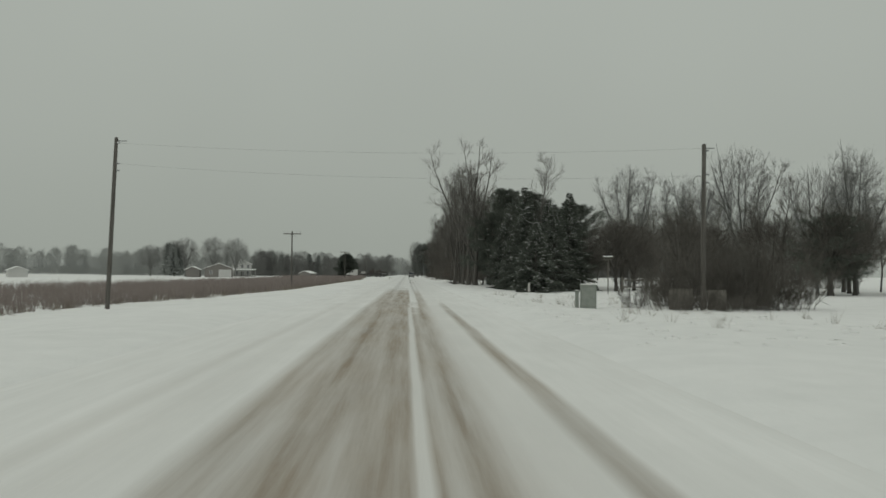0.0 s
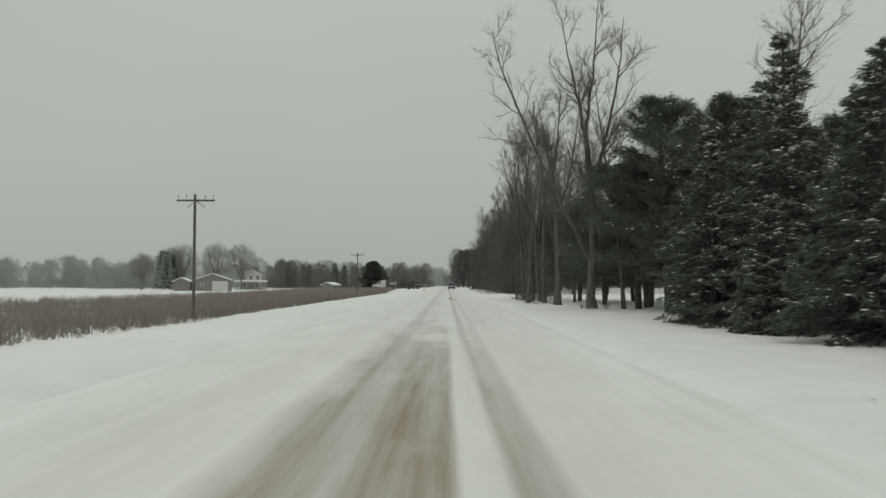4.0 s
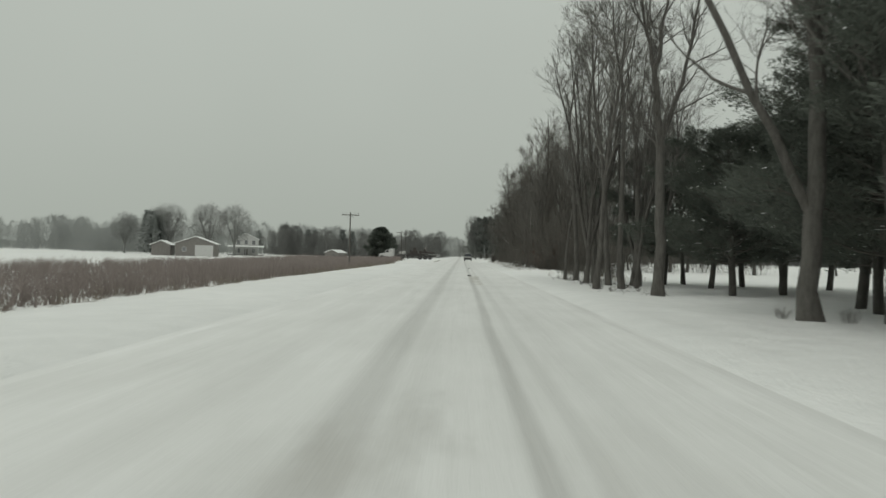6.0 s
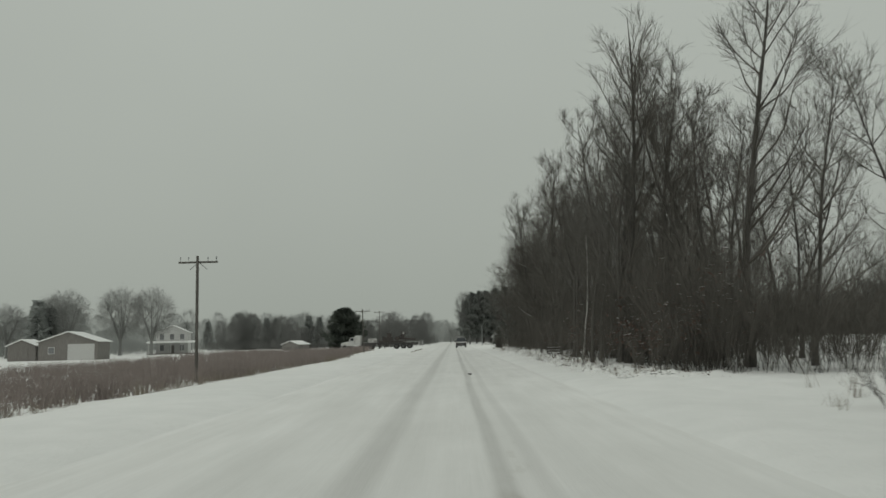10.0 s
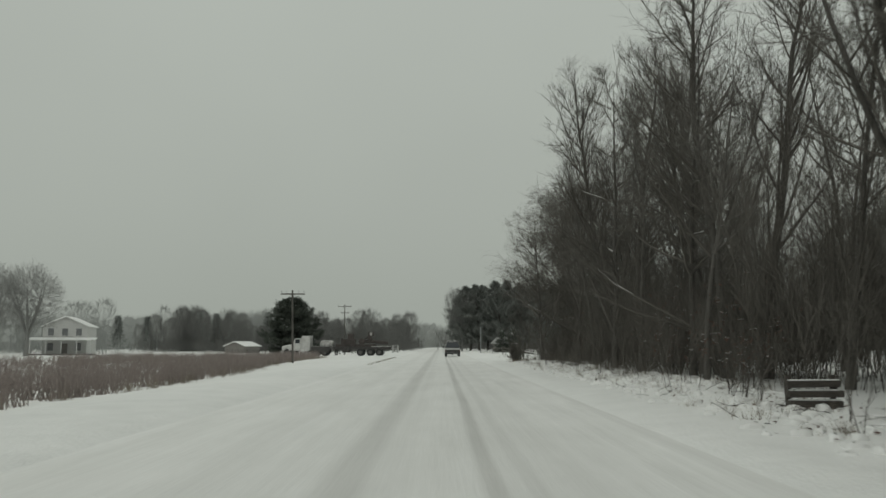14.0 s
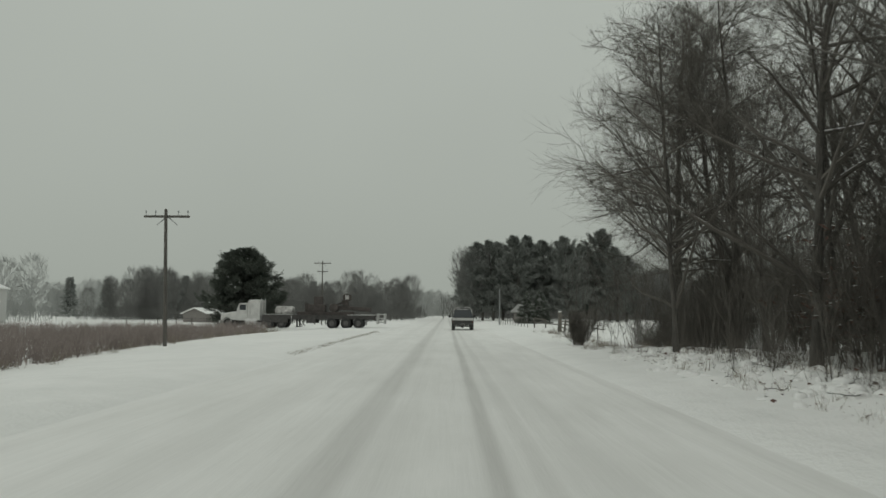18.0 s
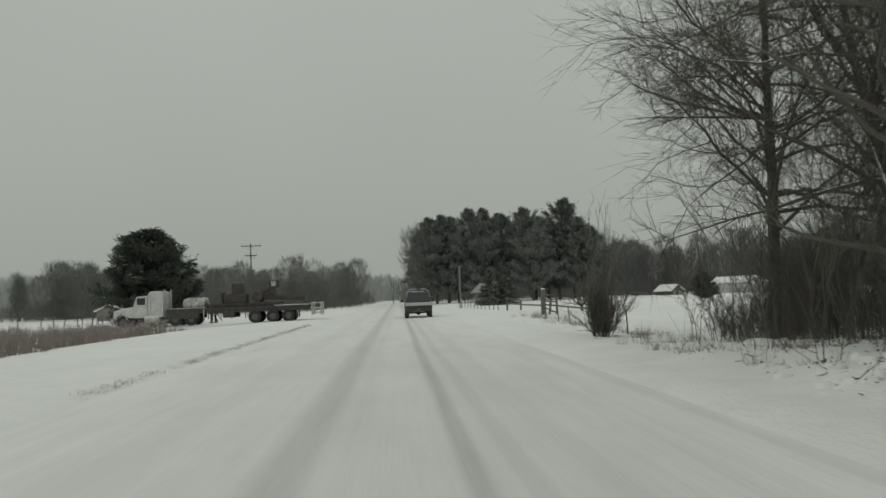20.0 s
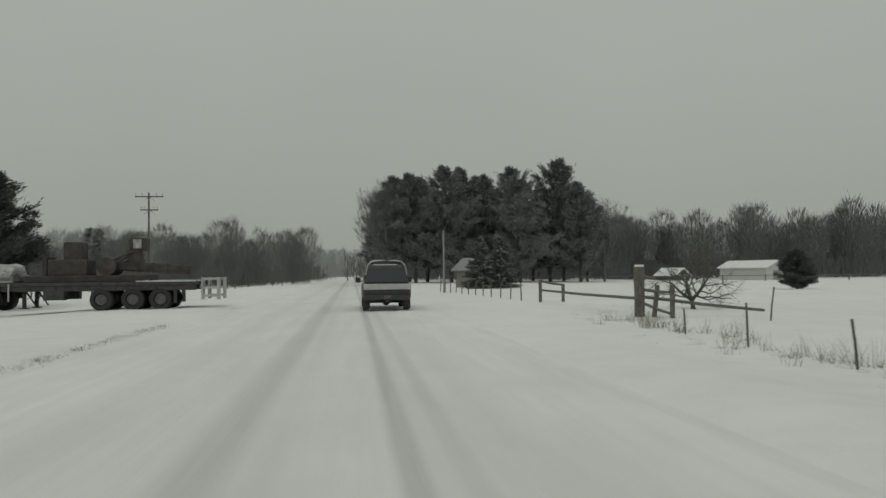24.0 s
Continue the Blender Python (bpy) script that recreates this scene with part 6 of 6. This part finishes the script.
    for ch in ob.children_recursive:
        if ch.name.startswith(front):
            for v in ch.data.vertices:
                v.co.x = -0.62 + 0.80 * v.co.x
    return ob


def machine(x, y, z, turn):
    """Dark dismantled drilling machine, chained on the trailer deck."""
    ob = empty("machinery_load", x, y, z, turn, "dark rusty machinery with a mast foot riding on a trailer", "machinery")
    part("base_frame", box_bm(5.4, 1.7, 0.30, (-10.1, 0, 0.15), 0.03), RUST, ob)
    part("engine_block", box_bm(1.7, 1.4, 0.75, (-9.2, 0, 0.65), 0.08), RUST, ob)
    part("tower", box_bm(0.85, 0.9, 1.25, (-9.35, 0, 1.2), 0.12), RUST, ob)
    part("radiator", box_bm(0.2, 1.2, 0.9, (-8.2, 0, 0.7), 0.04), RUST, ob)
    part("drum", cyl_bm(0.42, 0.42, 1.5, pose(-10.9, 0, 0.7, 90, 0, 0), 18), RUST, ob)
    part("boom", box_bm(3.2, 0.4, 0.4, (-12.9, 0.2, 0.62), 0.05, turn=(0, -4, 0)), RUST, ob)
    for k in range(5):
        part("boom_rib", box_bm(0.06, 0.46, 0.46, (-11.6 - 0.62 * k, 0.2, 0.72 - 0.045 * k), 0.01), RUST, ob)
    part("mast_foot", box_bm(0.6, 0.7, 1.0, (-12.0, 0, 1.0), 0.08, turn=(0, 12, 0)), RUST, ob)
    part("mast_head", box_bm(0.8, 0.7, 0.6, (-12.15, 0, 1.7), 0.10), RUST, ob)
    part("side_plate", box_bm(0.36, 0.03, 0.42, (-12.15, 0.37, 1.72), 0.02), TARP, ob, "pale square plate")
    part("side_plate", box_bm(0.36, 0.03, 0.42, (-12.15, -0.37, 1.72), 0.02), TARP, ob, "pale square plate")
    for s in (-1, 1):
        tb = Tubes()
        tb.add(np.array([[-10.9, s * 0.5, 0.9], [-11.5, s * 0.5, 1.15], [-12.0, s * 0.4, 1.4]]), [0.05, 0.05, 0.05], 6)
        tb.make("hydraulic_ram", RUST, ob)
    return ob


def bundle(x, y, z, turn):
    bm = box_bm(1.7, 1.7, 0.8, (-6.7, 0, 0.4), 0.22)
    bmesh.ops.subdivide_edges(bm, edges=list(bm.edges), cuts=3, use_grid_fill=True)
    for v in bm.verts:
        if v.co.z > 0.05:
            v.co += Vector((1, 1, 0.8)) * 0.13 * noise.noise(v.co * 2.4)
    ob = part("wrapped_load", bm, TARP, None, "", True)
    ob.matrix_basis = pose(x, y, z, 0, 0, turn)
    return tagged(ob, "pale lumpy tarpaulin bundle tied on a trailer", "bundle")


TZ = ground_z(-12, 285) + 0.0
semi_truck(-22.4, 285, TZ, 180)
machine(-21.8, 285, TZ + 1.285, 180)
bundle(-22.4, 285, TZ + 1.285, 180)
